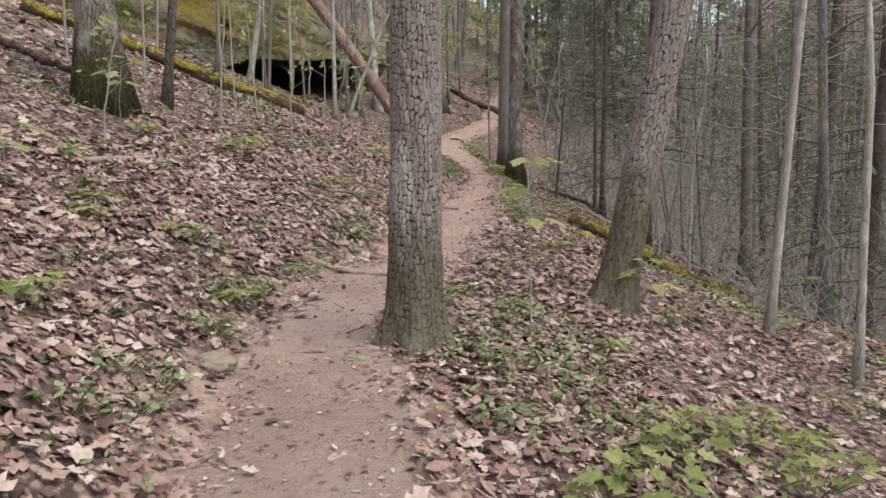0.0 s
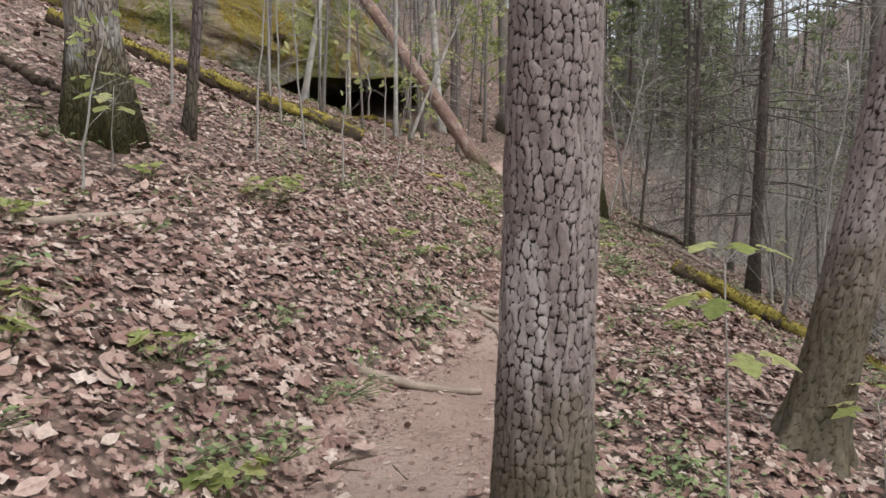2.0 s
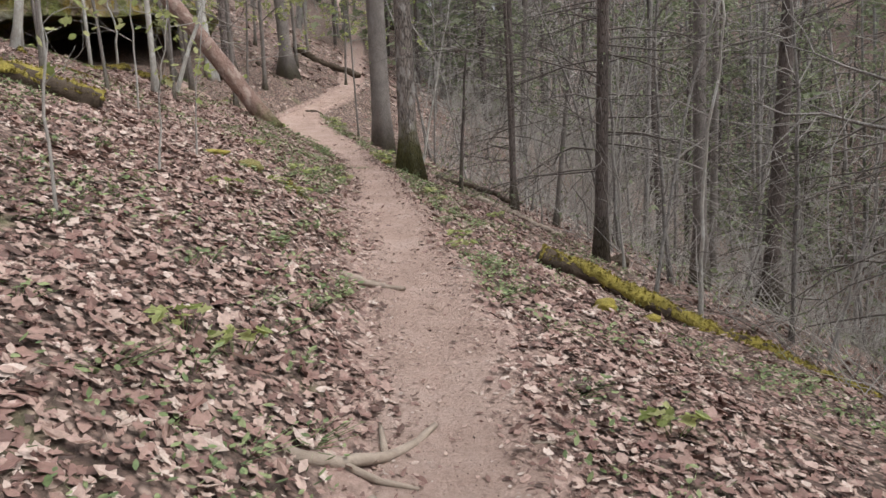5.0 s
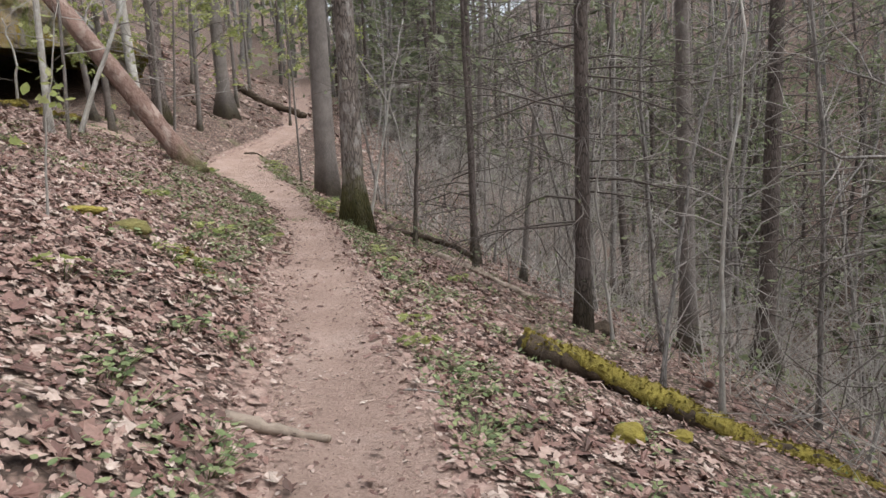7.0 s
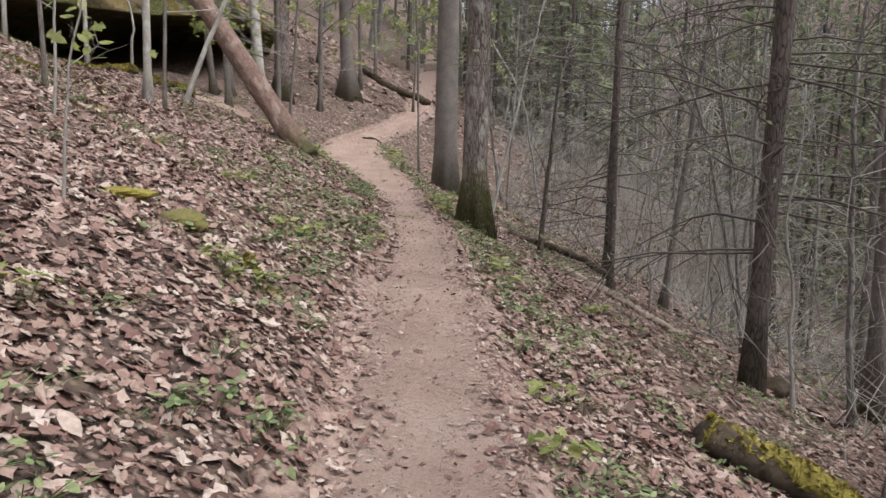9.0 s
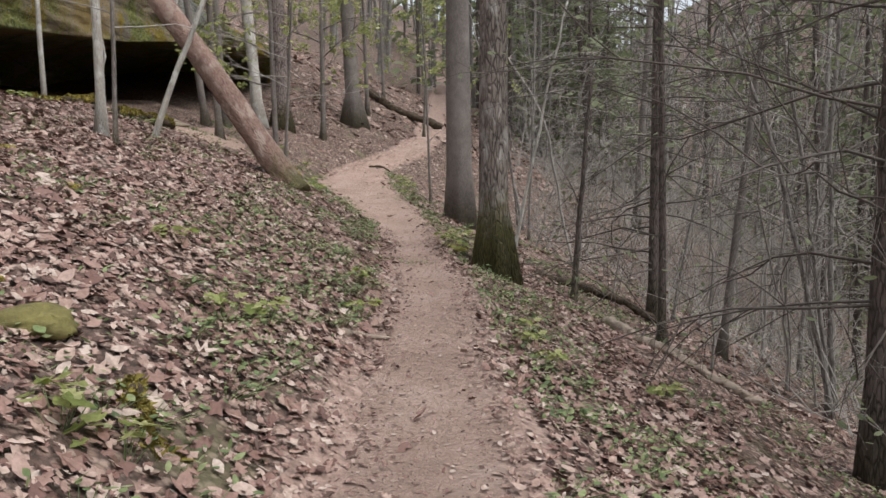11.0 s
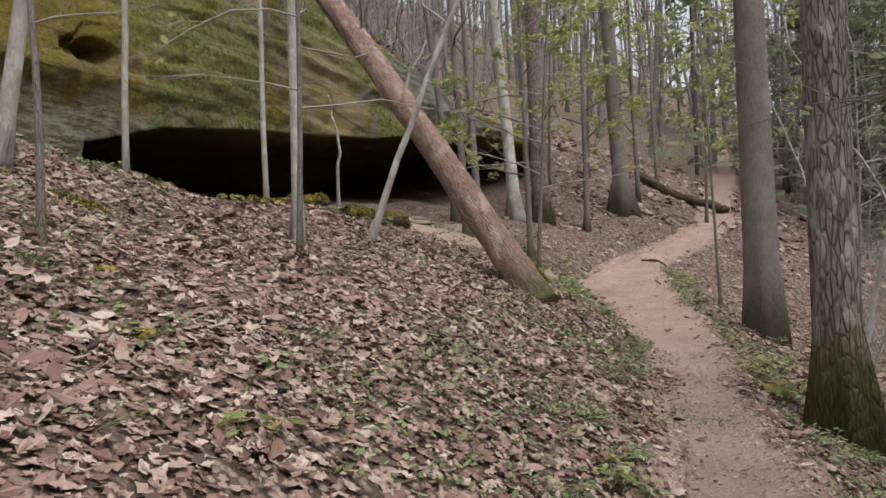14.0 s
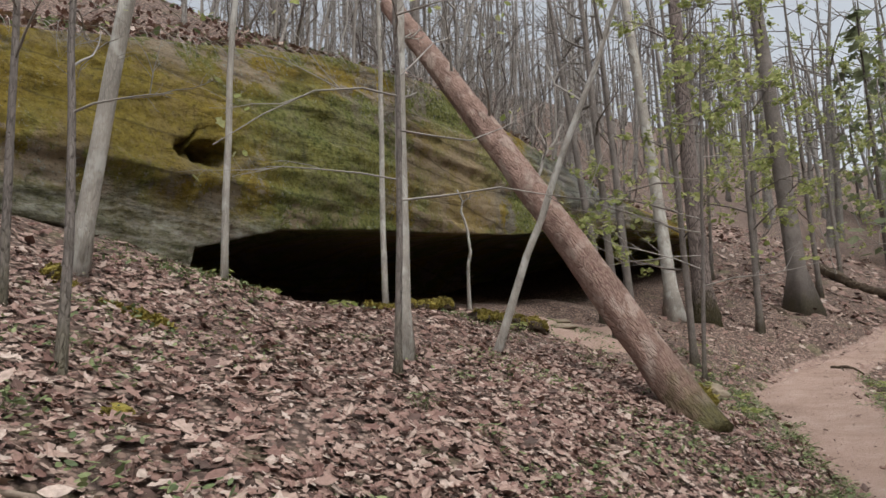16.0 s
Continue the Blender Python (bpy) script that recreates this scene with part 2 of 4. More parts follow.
RED = mat_bark("reddish_dead_bark", (.17, .10, .08), (.31, .205, .165), .9, 1.9, .02, (.36, .27, .225), .75)
WOODS = mat_bark("woodland_bark", (.12, .105, .095), (.29, .265, .24), 0, 1.0, .01)
BOUGH = mat_two("bare_boughs", (.06, .049, .042), (.155, .13, .113), 6)
TWIG = mat_two("dry_twigs", (.2, .18, .16), (.4, .365, .33), 6)
DEADWOOD = mat_two("weathered_wood", (.16, .12, .09), (.38, .31, .25), 7, .9, .012)
MOSS = mat_two("log_moss", (.11, .085, .028), (.36, .295, .06), 7, .95, .03)
ROTTEN = mat_two("rotten_wood", (.03, .022, .016), (.11, .08, .055), 6, .95, .02)

# ---- ground form ----
TRAIL = [  # y, centre x, half width, height
    (-40, -1.5, .46, -3.0), (-6, -.5, .46, -.62), (0, -.45, .46, -.12), (2.7, -.5, .47, .12), (4.6, -.78, .46, .31), (6.2, -.62, .44, .44),
    (7.4, -.16, .42, .51), (8.7, .1, .42, .61), (11.1, .33, .42, .79), (15.5, .7, .42, .98), (19.5, 1.03, .4, 1.15), (21.3, .98, .36, 1.27),
    (24, .95, .45, 1.49), (27.3, .52, .66, 1.8), (31, -.15, .86, 2.25), (34.4, .2, .52, 2.7), (36.6, 1.65, .48, 3.25), (40, 2.6, .4, 4.0), (60, 5.0, .4, 8.0), (120, 8, .4, 26.0)]
TR = np.array(TRAIL)


def smooth01(a, b, v):
    q = np.clip((v - a) / (b - a), 0, 1)
    return q * q * (3 - 2 * q)


def along(y, k):
    """A trail column at y, softened between its rows."""
    return sum(np.interp(np.asarray(y) + o, TR[:, 0], TR[:, k]) for o in (-.6, -.2, .2, .6)) / 4


def height(x, y):
    """Ground height: a trail benched into a hillside that climbs on one side and falls on the other."""
    x, y = np.asarray(x, float), np.asarray(y, float)
    xc, w, z = along(y, 1), along(y, 2), along(y, 3)
    d, e = np.maximum(xc - w - x, 0), np.maximum(x - xc - w, 0)
    rise = .55 * np.minimum(d, 1.5) + .38 * np.clip(d - 1.5, 0, 3)
    shelf = smooth01(20.5, 23.5, y) * (1 - smooth01(40, 46, y))
    rise = rise + np.clip(d - 4.5, 0, 60) * (.43 - .3 * shelf)
    rise = rise * (1 - .22 * smooth01(32, 36, y) * (1 - smooth01(41, 45, y)))
    r = .22 + .2 * smooth01(6, 13, y)
    drop = r * np.minimum(e, 9) + .5 * np.clip(e - 9, 0, 16) - .62 * np.clip(e - 27, 0, 200)
    soft = .05 * smooth01(0, .5, d + e)
    bumps = soft * (np.sin(x * 1.7 + y * .9) * np.sin(y * 1.3 - x * .6) + .5 * np.sin(x * 4.1 + 1.3 * np.sin(y * 2.2)) * np.sin(y * 3.7))
    dish = .03 * np.clip(1 - np.abs(x - xc) / w, 0, 1)
    return z + rise - drop + bumps - dish


# ---- mesh tools ----
class Shape:
    """Gathers vertices and faces for one mesh."""

    def __init__(self):
        self.v, self.f, self.m, self.n = [], [], [], 0

    def add(self, verts, faces, slot=0):
        verts = np.asarray(verts, float)
        self.v.append(verts)
        self.f.extend([tuple(i + self.n for i in f) for f in faces])
        self.m.extend([slot] * len(faces))
        self.n += len(verts)

    def tube(self, path, radii, k=6, slot=0, close=True):
        path, radii = np.asarray(path, float), np.asarray(radii, float)
        n = len(path)
        way = np.gradient(path, axis=0)
        way /= np.linalg.norm(way, axis=1)[:, None] + 1e-9
        ref = np.array([0, 0, 1.0]) if abs(way[0][2]) < .7 else np.array([1.0, 0, 0])
        a = np.cross(way, ref)
        a /= np.linalg.norm(a, axis=1)[:, None] + 1e-9
        b = np.cross(way, a)
        th = np.linspace(0, 2 * math.pi, k, endpoint=False)
        ring = path[:, None] + radii.reshape(n, -1)[:, :, None] * (np.cos(th)[None, :, None] * a[:, None] + np.sin(th)[None, :, None] * b[:, None])
        faces = [(i * k + j, (i + 1) * k + j, (i + 1) * k + (j + 1) % k, i * k + (j + 1) % k) for i in range(n - 1) for j in range(k)]
        if close:
            faces += [tuple(range(k)), tuple((n - 1) * k + j for j in reversed(range(k)))]
        self.add(ring.reshape(-1, 3), faces, slot)

    def build(self, name, *mats, smooth=True):
        me = bpy.data.meshes.new(name)
        me.from_pydata(np.concatenate(self.v).tolist(), [], self.f)
        for m in mats:
            me.materials.append(m)
        me.polygons.foreach_set("material_index", self.m)
        if smooth:
            me.polygons.foreach_set("use_smooth", [True] * len(me.polygons))
        me.update()
        return new(name, me)


def part(ob, parent):
    ob.parent = parent
    return ob


def ground(x, y):
    return float(height(x, y))


def turn(yaw, pitch, roll):
    return np.array(Euler((pitch, roll, yaw)).to_matrix())


OUTLINES = [  # half outlines of a lobed oak leaf, a maple leaf and an oval leaf: along, out
    [(0, .03), (.24, .28), (.38, .12), (.57, .35), (.74, .15), (1, 0)],
    [(0, .02), (.05, .3), (.3, .2), (.42, .5), (.55, .26), (.75, .2), (1, 0)],
    [(0, .02), (.25, .2), (.55, .25), (.8, .14), (1, 0)]]


def leaf(shape, at, size, m, kind=0, curl=.2):
    """One leaf with a midrib, two bent halves and a curled tip."""
    o = np.array(OUTLINES[kind])
    n = len(o)
    bend = curl * (o[:, 0] - .4) ** 2
    rib = np.stack([o[:, 0] - .5, 0 * o[:, 0], bend], 1)
    left = np.stack([o[:, 0] - .5, o[:, 1], bend + curl * .8 * o[:, 1]], 1)
    right = left * np.array([1, -1, 1])
    pts = np.concatenate([rib[[0, -1]], left[:-1], right[:-1]])
    faces = [(0, 1) + tuple(range(n, 1, -1)), (1, 0) + tuple(range(n + 1, 2 * n))]
    shape.add((pts * size) @ m.T + np.asarray(at), faces)


def wander(rng, p, d, length, n, sway, sink=0.0):
    """A bent line of n steps from p towards d."""
    p, d = np.array(p, float), np.array(d, float)
    out = [p.copy()]
    for i in range(n):
        d = d + rng.normal(0, sway, 3) + np.array([0, 0, -sink])
        d /= np.linalg.norm(d)
        p = p + d * length / n
        out.append(p.copy())
    return np.array(out), d


def limb(shape, rng, p, d, length, r, depth, sway=.16, sink=0.0, k=5, forks=4, tips=None):
    path, _ = wander(rng, p, d, length, 4 if depth else 3, sway, sink)
    shape.tube(path, np.linspace(r, r * .3, len(path)), k, close=False)
    if tips is not None and depth == 0:
        tips.extend(path[1:])
    if depth:
        for i in range(forks):
            f = rng.uniform(.3, .98)
            q = path[0] * 0 + [np.interp(f * (len(path) - 1), range(len(path)), path[:, c]) for c in range(3)]
            side = rng.normal(0, 1, 3)
            side -= side @ np.asarray(d) * np.asarray(d)
            nd = np.asarray(d) * .75 + side / (np.linalg.norm(side) + 1e-6) * .75 + np.array([0, 0, .1 - sink])
            limb(shape, rng, q, nd / np.linalg.norm(nd), length * rng.uniform(.35, .6), r * .5, depth - 1, sway, sink, 3 if k < 5 else 4, max(2, forks - 1), tips)


def bark_cells(theta, z, r, rng, cell):
    """Plated bark on a trunk wall: height (1 on a plate, 0 in a crack) and a tone for each plate."""
    out, tone = np.zeros(len(theta)), np.zeros(len(theta))
    girth, tall = 2 * math.pi * r, cell * 1.35
    u = theta * r
    jag = np.array([noise.noise_vector((math.cos(t) * r / cell * .6, math.sin(t) * r / cell * .6, q / cell * .4)) for t, q in zip(theta, z)])
    fine = np.array([noise.noise_vector((math.cos(t) * r * 2.6 / cell, math.sin(t) * r * 2.6 / cell, q * 2.2 / cell)) for t, q in zip(theta, z)])
    u, zw = u + jag[:, 0] * cell * .35 + fine[:, 0] * cell * .2, z + jag[:, 1] * cell * .6 + fine[:, 1] * cell * .3
    rows, cols = int((z.max() - z.min()) / tall) + 3, max(6, int(girth / cell))
    lane = np.arange(cols)[None] + rng.uniform(-.3, .3, (rows, cols)) + np.cumsum(rng.normal(0, .12, (rows, 1)), 0)
    cu = lane * girth / cols
    cz = z.min() + (np.arange(rows)[:, None] + rng.uniform(-.15, .15, (rows, cols)) + rng.uniform(0, 1, (1, cols))) * tall
    plate = np.arange(rows * cols).reshape(rows, cols)
    for q in range(1, rows):  # some plates run on upwards past the next joint
        on = rng.uniform(0, 1, cols) < .3
        plate[q][on] = plate[q - 1][on]
    shade = rng.uniform(0, 1, rows * cols)
    row = np.clip(((zw - z.min()) / tall).astype(int), 0, rows - 1)
    for q in range(rows):
        pick = np.where(row == q)[0]
        if not len(pick):
            continue
        near = slice(max(0, q - 3), q + 3)
        a, b, ids = cu[near].ravel(), cz[near].ravel(), plate[near].ravel()
        du = np.abs((u[pick][:, None] - a[None] + girth / 2) % girth - girth / 2)
        dd = np.sqrt(du ** 2 + ((zw[pick][:, None] - b[None]) / 1.45) ** 2)
        first = dd.argmin(1)
        best = dd[np.arange(len(pick)), first]
        other = np.where(ids[None] == ids[first][:, None], 9.0, dd).min(1)
        wide = .22 + .16 * jag[pick, 2]
        out[pick] = np.clip((other - best) / (cell * np.maximum(wide, .07)), 0, 1)
        tone[pick] = shade[ids[first]]
    return out, tone


def trunk_line(h, lean, rng, n, sway=.02):
    z = np.linspace(0, 1, n)
    w = np.cumsum(rng.normal(0, sway, (n, 2)), 0) * np.linspace(0, 1, n)[:, None]
    return np.stack([lean[0] * h * z + w[:, 0], lean[1] * h * z + w[:, 1], -.25 + (h + .25) * z], 1)


def tree(name, label, x, y, h, r, lean=(0, 0), seed=1, mat=None, first=3.0, limbs=14, reach=1.6, depth=2, forks=4, up=.5, sink=0.0,
         flare=1.45, k=12, cells=0.0, leaves=None, leaf_size=.07, leaf_mat=None, group="", sway=.02, category="tree", needles=0):
    """A tree on the ground at (x, y): a tapered, flared trunk, its limbs and, where it has them, its leaves."""
    rng = np.random.default_rng(seed)
    n = 14
    line = trunk_line(h, lean, rng, n, sway)
    if cells:  # close-up bark: fine rings with real plates and cracks
        n = 480 if cells < .045 else 200
        zz = np.concatenate([np.linspace(-.25, 2.6, n - 8), np.linspace(2.9, h, 8)])
        line = np.stack([np.interp(zz, line[:, 2], line[:, c]) for c in range(3)], 1)
        k = 250 if cells < .045 else 120
    z = line[:, 2]
    rad = r * (1 - .62 * np.clip(z / h, 0, 1)) * (1 + (flare - 1) * np.exp(-np.maximum(z, -.1) / .17))
    th = np.linspace(0, 2 * math.pi, k, endpoint=False)
    root = 1 + .16 * np.exp(-np.maximum(z, -.1) / .2)[:, None] * np.cos(th * 5 + seed)[None] + .03 * np.sin(th * 2 + seed)[None]
    full = rad[:, None] * root
    if cells:
        tt, zz = np.meshgrid(th, z)
        plates, tones = bark_cells(tt.ravel(), zz.ravel(), r, rng, cells)
        plates = plates.reshape(full.shape)
        full = full + (.0065 * (np.clip(plates * 1.5, 0, 1) - .6) + .003 * tones.reshape(full.shape) * plates) * np.clip(zz / .3 + .25, .2, 1) + .005 * np.sin(tt * 9 + zz * 7) * np.sin(zz * 13 + tt * 3)
    t = Shape()
    t.tube(line, full, k)
    ob = t.build(name, mat)
    if cells:
        ob.data.attributes.new("plate", "FLOAT", "POINT").data.foreach_set("value", plates.ravel())
        ob.data.attributes.new("plate_tone", "FLOAT", "POINT").data.foreach_set("value", tones)
    b, tips = Shape(), []
    for i in range(limbs):
        hz = first + (h * .97 - first) * (i + rng.uniform(0, .8)) / max(1, limbs)
        p = [np.interp(hz, line[:, 2], line[:, c]) for c in range(3)]
        a = rng.uniform(0, 2 * math.pi)
        d = np.array([math.cos(a), math.sin(a), up + rng.uniform(-.2, .2)])
        size = reach * rng.uniform(.6, 1.15) * (1 - .55 * (hz - first) / (h - first + .01))
        limb(b, rng, p, d / np.linalg.norm(d), size, min(.028 + .02 * r, r * .35) * (.55 if mat is DARK else 1) * (.5 + .5 * size / reach), depth, .16, sink, 4, forks, tips)
    if limbs:
        tagged(part(b.build("branches", BOUGH if mat is DARK else mat if r > .05 else TWIG), ob), kind="stuff")
    if leaves:
        f = Shape()
        for i in range(leaves):
            q = tips[int(rng.integers(len(tips)))] + rng.normal(0, .06, 3)
            leaf(f, q, leaf_size * rng.uniform(.6, 1.3), turn(rng.uniform(0, 6.3), rng.normal(0, .5), rng.normal(.3, .5)), 2 if leaf_mat else int(rng.integers(1, 3)), .35)
        part(f.build("foliage", leaf_mat or SPRING, smooth=False), ob)["kind"] = "stuff"
    ob.location = (x, y, ground(x, y))
    return tagged(ob, label, category, group)


# ---- the ground, one sheet out to the far hills ----
def sheet_axis(near0, near1, step, far, growth=1.12):
    mid = list(np.arange(near0, near1, step))
    s, v = step, near1
    while v < far:
        mid.append(v)
        s *= growth
        v += s
    s, v = step, near0 - step
    while v > -far:
        mid.insert(0, v)
        s *= growth
        v -= s
    return np.array(mid)


def grid_faces(a, b):
    return [(i * b + j, i * b + j + 1, (i + 1) * b + j + 1, (i + 1) * b + j) for i in range(a - 1) for j in range(b - 1)]


def build_ground():
    gx, gy = sheet_axis(-8, 6, .17, 260), sheet_axis(0, 37, .19, 300)
    yy, xx = np.meshgrid(gy, gx, indexing="ij")
    zz = height(xx, yy)
    s = np.abs(xx - along(yy, 1)) - along(yy, 2)
    zz = zz + np.where((s > .02) & (np.abs(xx) < 9), .018 * np.sin(xx * 9 + 2 * np.sin(yy * 5)) * np.sin(yy * 8 + xx * 3), 0)
    zz = zz - .02 * np.clip(-s / .1, 0, 1)
    g = Shape()
    g.add(np.stack([xx, yy, zz], -1).reshape(-1, 3), grid_faces(len(gy), len(gx)))
    ob = g.build("ground", LITTER)
    ob.data.attributes.new("worn", "FLOAT", "POINT").data.foreach_set("value", np.clip(1.05 - s / .36, 0, 1).ravel())
    return tagged(ob, "forest floor of brown leaf litter on a hillside", "ground", kind="structure")


def build_trail():
    ys = np.arange(-6, 44, .12)
    ts = np.linspace(-1, 1, 15)
    rows = []
    for y in ys:
        c, w = float(along(y, 1)), float(along(y, 2)) + .05
        wl = w * (1 + .16 * noise.noise((y * 1.3, 0, 3)) + .16 * noise.noise((y * 4.1, 0, 5)) + .1 * noise.noise((y * 9, 1, 5)))
        wr = w * (1 + .16 * noise.noise((y * 1.2, 7, 3)) + .16 * noise.noise((y * 3.7, 2, 9)) + .1 * noise.noise((y * 9, 4, 9)))
        for t in ts:
            x = c + (wl if t < 0 else wr) * t
            edge = min(1, (1 - abs(t)) * 5)
            rows.append((x, y, ground(x, y) - .022 + .03 * edge + .008 * noise.noise((x * 7, y * 7, 1)) * edge))
    g = Shape()
    g.add(rows, grid_faces(len(ys), len(ts)))
    return tagged(g.build("trail", DIRT), "narrow footpath of packed pinkish-tan dirt", "path", kind="structure")


build_ground()
build_trail()


# ---- the rock shelter ----
FACE = np.array([(4, -24), (10, -15), (14, -11.2), (17, -8.6), (20, -6.6), (24, -5.9), (28, -5.25), (33, -4.3), (37, -3.6), (39.5, -3.2), (41.3, -3.0), (43.5, -4.6), (47, -8), (54, -16)], float)
LIP = np.array([(17, 3.0), (20.1, 3.5), (21.1, 4.04), (22.2, 4.31), (23.4, 4.7), (25, 4.93), (27.2, 5.22), (29.4, 5.5), (32.6, 6.1), (36, 6.6), (38.7, 6.75), (41.3, 6.9), (43.5, 5.0), (54, 4.5)], float)
TOP = np.array([(4, 7.5), (10, 6.6), (14, 6.4), (19.8, 6.4), (22.3, 7.05), (24, 7.5), (25, 7.8), (27.3, 8.1), (29.2, 8.05), (34, 7.6), (38, 7.4), (42, 7.6), (54, 9)], float)


def build_cliff():
    ys = np.concatenate([np.arange(4, 18, .4), np.arange(18, 32, .085), np.arange(32, 54, .25)])
    rows, nv = [], 0
    slots = []
    for y in ys:
        fx, lip, top = (float(np.interp(y, t[:, 0], t[:, 1])) for t in (FACE, LIP, TOP))
        floor = ground(fx - 1, y)
        if lip < floor + .1:
            lip = floor - .4
        prof = [(6.5, floor - .6), (6.4, floor + .3), (5, lip - .35), (3, lip + .02), (1.6, lip + .1), (.8, lip + .08), (.3, lip + .02)]
        steps = 60
        for i in range(steps + 1):
            q = i / steps
            prof.append((.02 + .55 * q ** 3, lip + (top - lip) * q))
        cut = len(prof)
        prof += [(.9, top + .1), (1.4, top + .25), (2.2, top + .6), (4, top + 1.6), (8, top + 3.8), (16, top + 8), (34, top + 15), (70, top + 22)]
        for i, (dep, z) in enumerate(prof):
            x = fx - dep
            n1 = noise.fractal((.25 * x, y * .25, z * .35), 1.0, 2.0, 4)
            bed = noise.noise((y * .08, 3, z * 2.1)) * .12 + noise.noise((y * .3, 8, z * 5.5)) * .06
            n2 = noise.fractal((x * 1.5, y * 1.5, z * 2.5), .8, 2.0, 4)
            k = 1 if 5 <= i < cut else .35
            x += k * (.14 * n1 + bed + .03 * n2 + .035 * abs(noise.noise((x * 2.2, y * 2.2, z * 4.5))) + .035 * noise.fractal((x * 5, y * 5, z * 8), .7, 2.0, 3))
            hole = ((y - 22.3) / .34) ** 2 + ((z - 5.5) / .13) ** 2
            x -= .7 * math.exp(-hole * hole) if 6 <= i < cut else 0
            x += .1 * math.exp(-((y - 21.8) / 1.5) ** 2 - ((z - 5.13) / .2) ** 2) if 6 <= i < cut else 0
            if i >= cut:
                z += .2 * n1 + .05 * n2
            rows.append((x, y, z))
        nv = len(prof)
    s = Shape()
    faces = grid_faces(len(ys), nv)
    s.add(rows, faces)
    s.m = [1 if j % (nv - 1) >= cut else 0 for j in range(len(faces))]
    ob = s.build("cliff", ROCK, LITTER)
    return tagged(ob, "mossy sandstone cliff with a low dark cave under its lip", "cliff", kind="structure")


build_cliff()


# ---- trees that stand by the trail ----
tree("oak_tree", "grey oak trunk with deeply plated bark beside the dirt path", -.176, 4.6, 13, .162, (.004, 0), 3, PLATES, 6, 10, 2.2, flare=1.5, cells=.031, group="oaks by the path")
tree("oak_tree", "leaning oak trunk with ridged bark and mossy foot", 1.46, 6.58, 12, .165, (.2, .02), 8, PLATES_MOSSY, 6, 8, 2.2, flare=1.5, cells=.046, group="oaks by the path")
tree("oak_tree", "thick grey oak trunk with mossy base on the slope", -3.62, 8.15, 14, .215, (-.05, 0), 5, OAK_MOSSY, 7, 8, 2.5, flare=1.3, k=40, group="oaks by the path")
tree("sapling", "thin dark sapling trunk leaning on the leafy slope", -3.39, 9.3, 8, .06, (.09, 0), 6, DARK, 3, 9, 1.2, k=8, group="saplings")
tree("young_tree", "thin pale blotched trunk on the falling slope", 3.12, 7.1, 9, .046, (.06, 0), 7, PALE, 3, 9, 1.2, k=8, group="young trees")
tree("young_tree", "thin crooked pale trunk on the falling slope", 3.25, 5.75, 8, .034, (.01, .02), 17, PALE, 2.6, 9, 1.2, k=8, sway=.05, group="young trees")
tree("oak_tree", "straight dark trunk with mossy foot at the path edge", 2.05, 21.5, 16, .215, (.0, 0), 9, OAK_FOOT, 5, 12, 2.4, flare=1.35, k=40, group="oaks by the path")
tree("oak_tree", "straight grey trunk standing behind another at the path edge", 2.28, 27.4, 18, .285, (-.005, 0), 10, GREY, 6, 12, 2.6, flare=1.1, k=20, group="oaks by the path")


def leaning_trunk():
    """A dead trunk that has fallen against the cliff."""
    rng = np.random.default_rng(4)
    a, b = np.array([-.78, 23.45, ground(-.78, 23.45) - .1]), np.array([-5.6, 26.2, 8.7])
    n, k = 150, 40
    long = float(np.linalg.norm(b - a)) * 1.1
    q = np.linspace(0, 1.1, n)
    path = np.stack([.08 * np.sin(q * 2.6), .1 * np.sin(q * 3.0), np.linspace(0, long, n)], 1)
    th = np.linspace(0, 2 * math.pi, k, endpoint=False)
    skin = np.array([[noise.noise((2 * math.cos(t), 2 * math.sin(t), z * 1.3)) + .5 * noise.noise((6 * math.cos(t), 6 * math.sin(t), z * 2.5)) for t in th] for z in path[:, 2]])
    rad = .195 * (1 - .1 * q)[:, None] * (1 + .3 * np.exp(-q / .03))[:, None] * (1 + .09 * skin)
    s = Shape()
    s.tube(path, rad, k)
    ob = s.build("leaning_trunk", RED)
    m = (Vector(b) - Vector(a)).to_track_quat("Z", "Y").to_matrix().to_4x4()
    ob.matrix_world = Matrix.Translation(a) @ m
    back = np.array(m.to_3x3()).T
    st = Shape()
    for f, d in ((.45, (.5, .2, .8)), (.62, (.3, -.5, .6)), (.75, (-.2, -.6, .7))):
        d = back @ (np.array(d) / np.linalg.norm(d))
        limb(st, rng, (0, 0, long * f / 1.1), d, 1.3, .03, 1, .2, 0, 5, 3)
    part(st.build("branches", TWIG), ob)["kind"] = "stuff"
    return tagged(ob, "dead reddish-brown trunk leaning against the mossy cliff", "tree")


leaning_trunk()

# trees and poles before the cave
tree("birch_pole", "slim blotched pale trunk with moss before the cave", -3.05, 21.5, 9, .062, (.0, .0), 21, PALE, 2.2, 10, .45, k=10, flare=1.5, sway=.03, group="poles before the cave")
tree("birch_pole", "thin pale stem growing at the cave mouth", -5.0, 21.3, 7.5, .038, (.02, 0), 22, PALE, 3, 6, .5, k=8, flare=1.1, sway=.04, group="poles before the cave")
tree("birch_pole", "thin pale stem growing at the cave mouth", -4.75, 24.0, 8, .042, (-.02, 0), 23, PALE, 3.2, 6, .5, k=8, flare=1.1, sway=.035, group="poles before the cave")
tree("birch_pole", "short thin pale stem at the cave mouth", -4.6, 26.3, 2.0, .035, (-.04, 0), 24, PALE, 1.7, 2, .3, k=8, flare=1.1, sway=.05, group="poles before the cave")
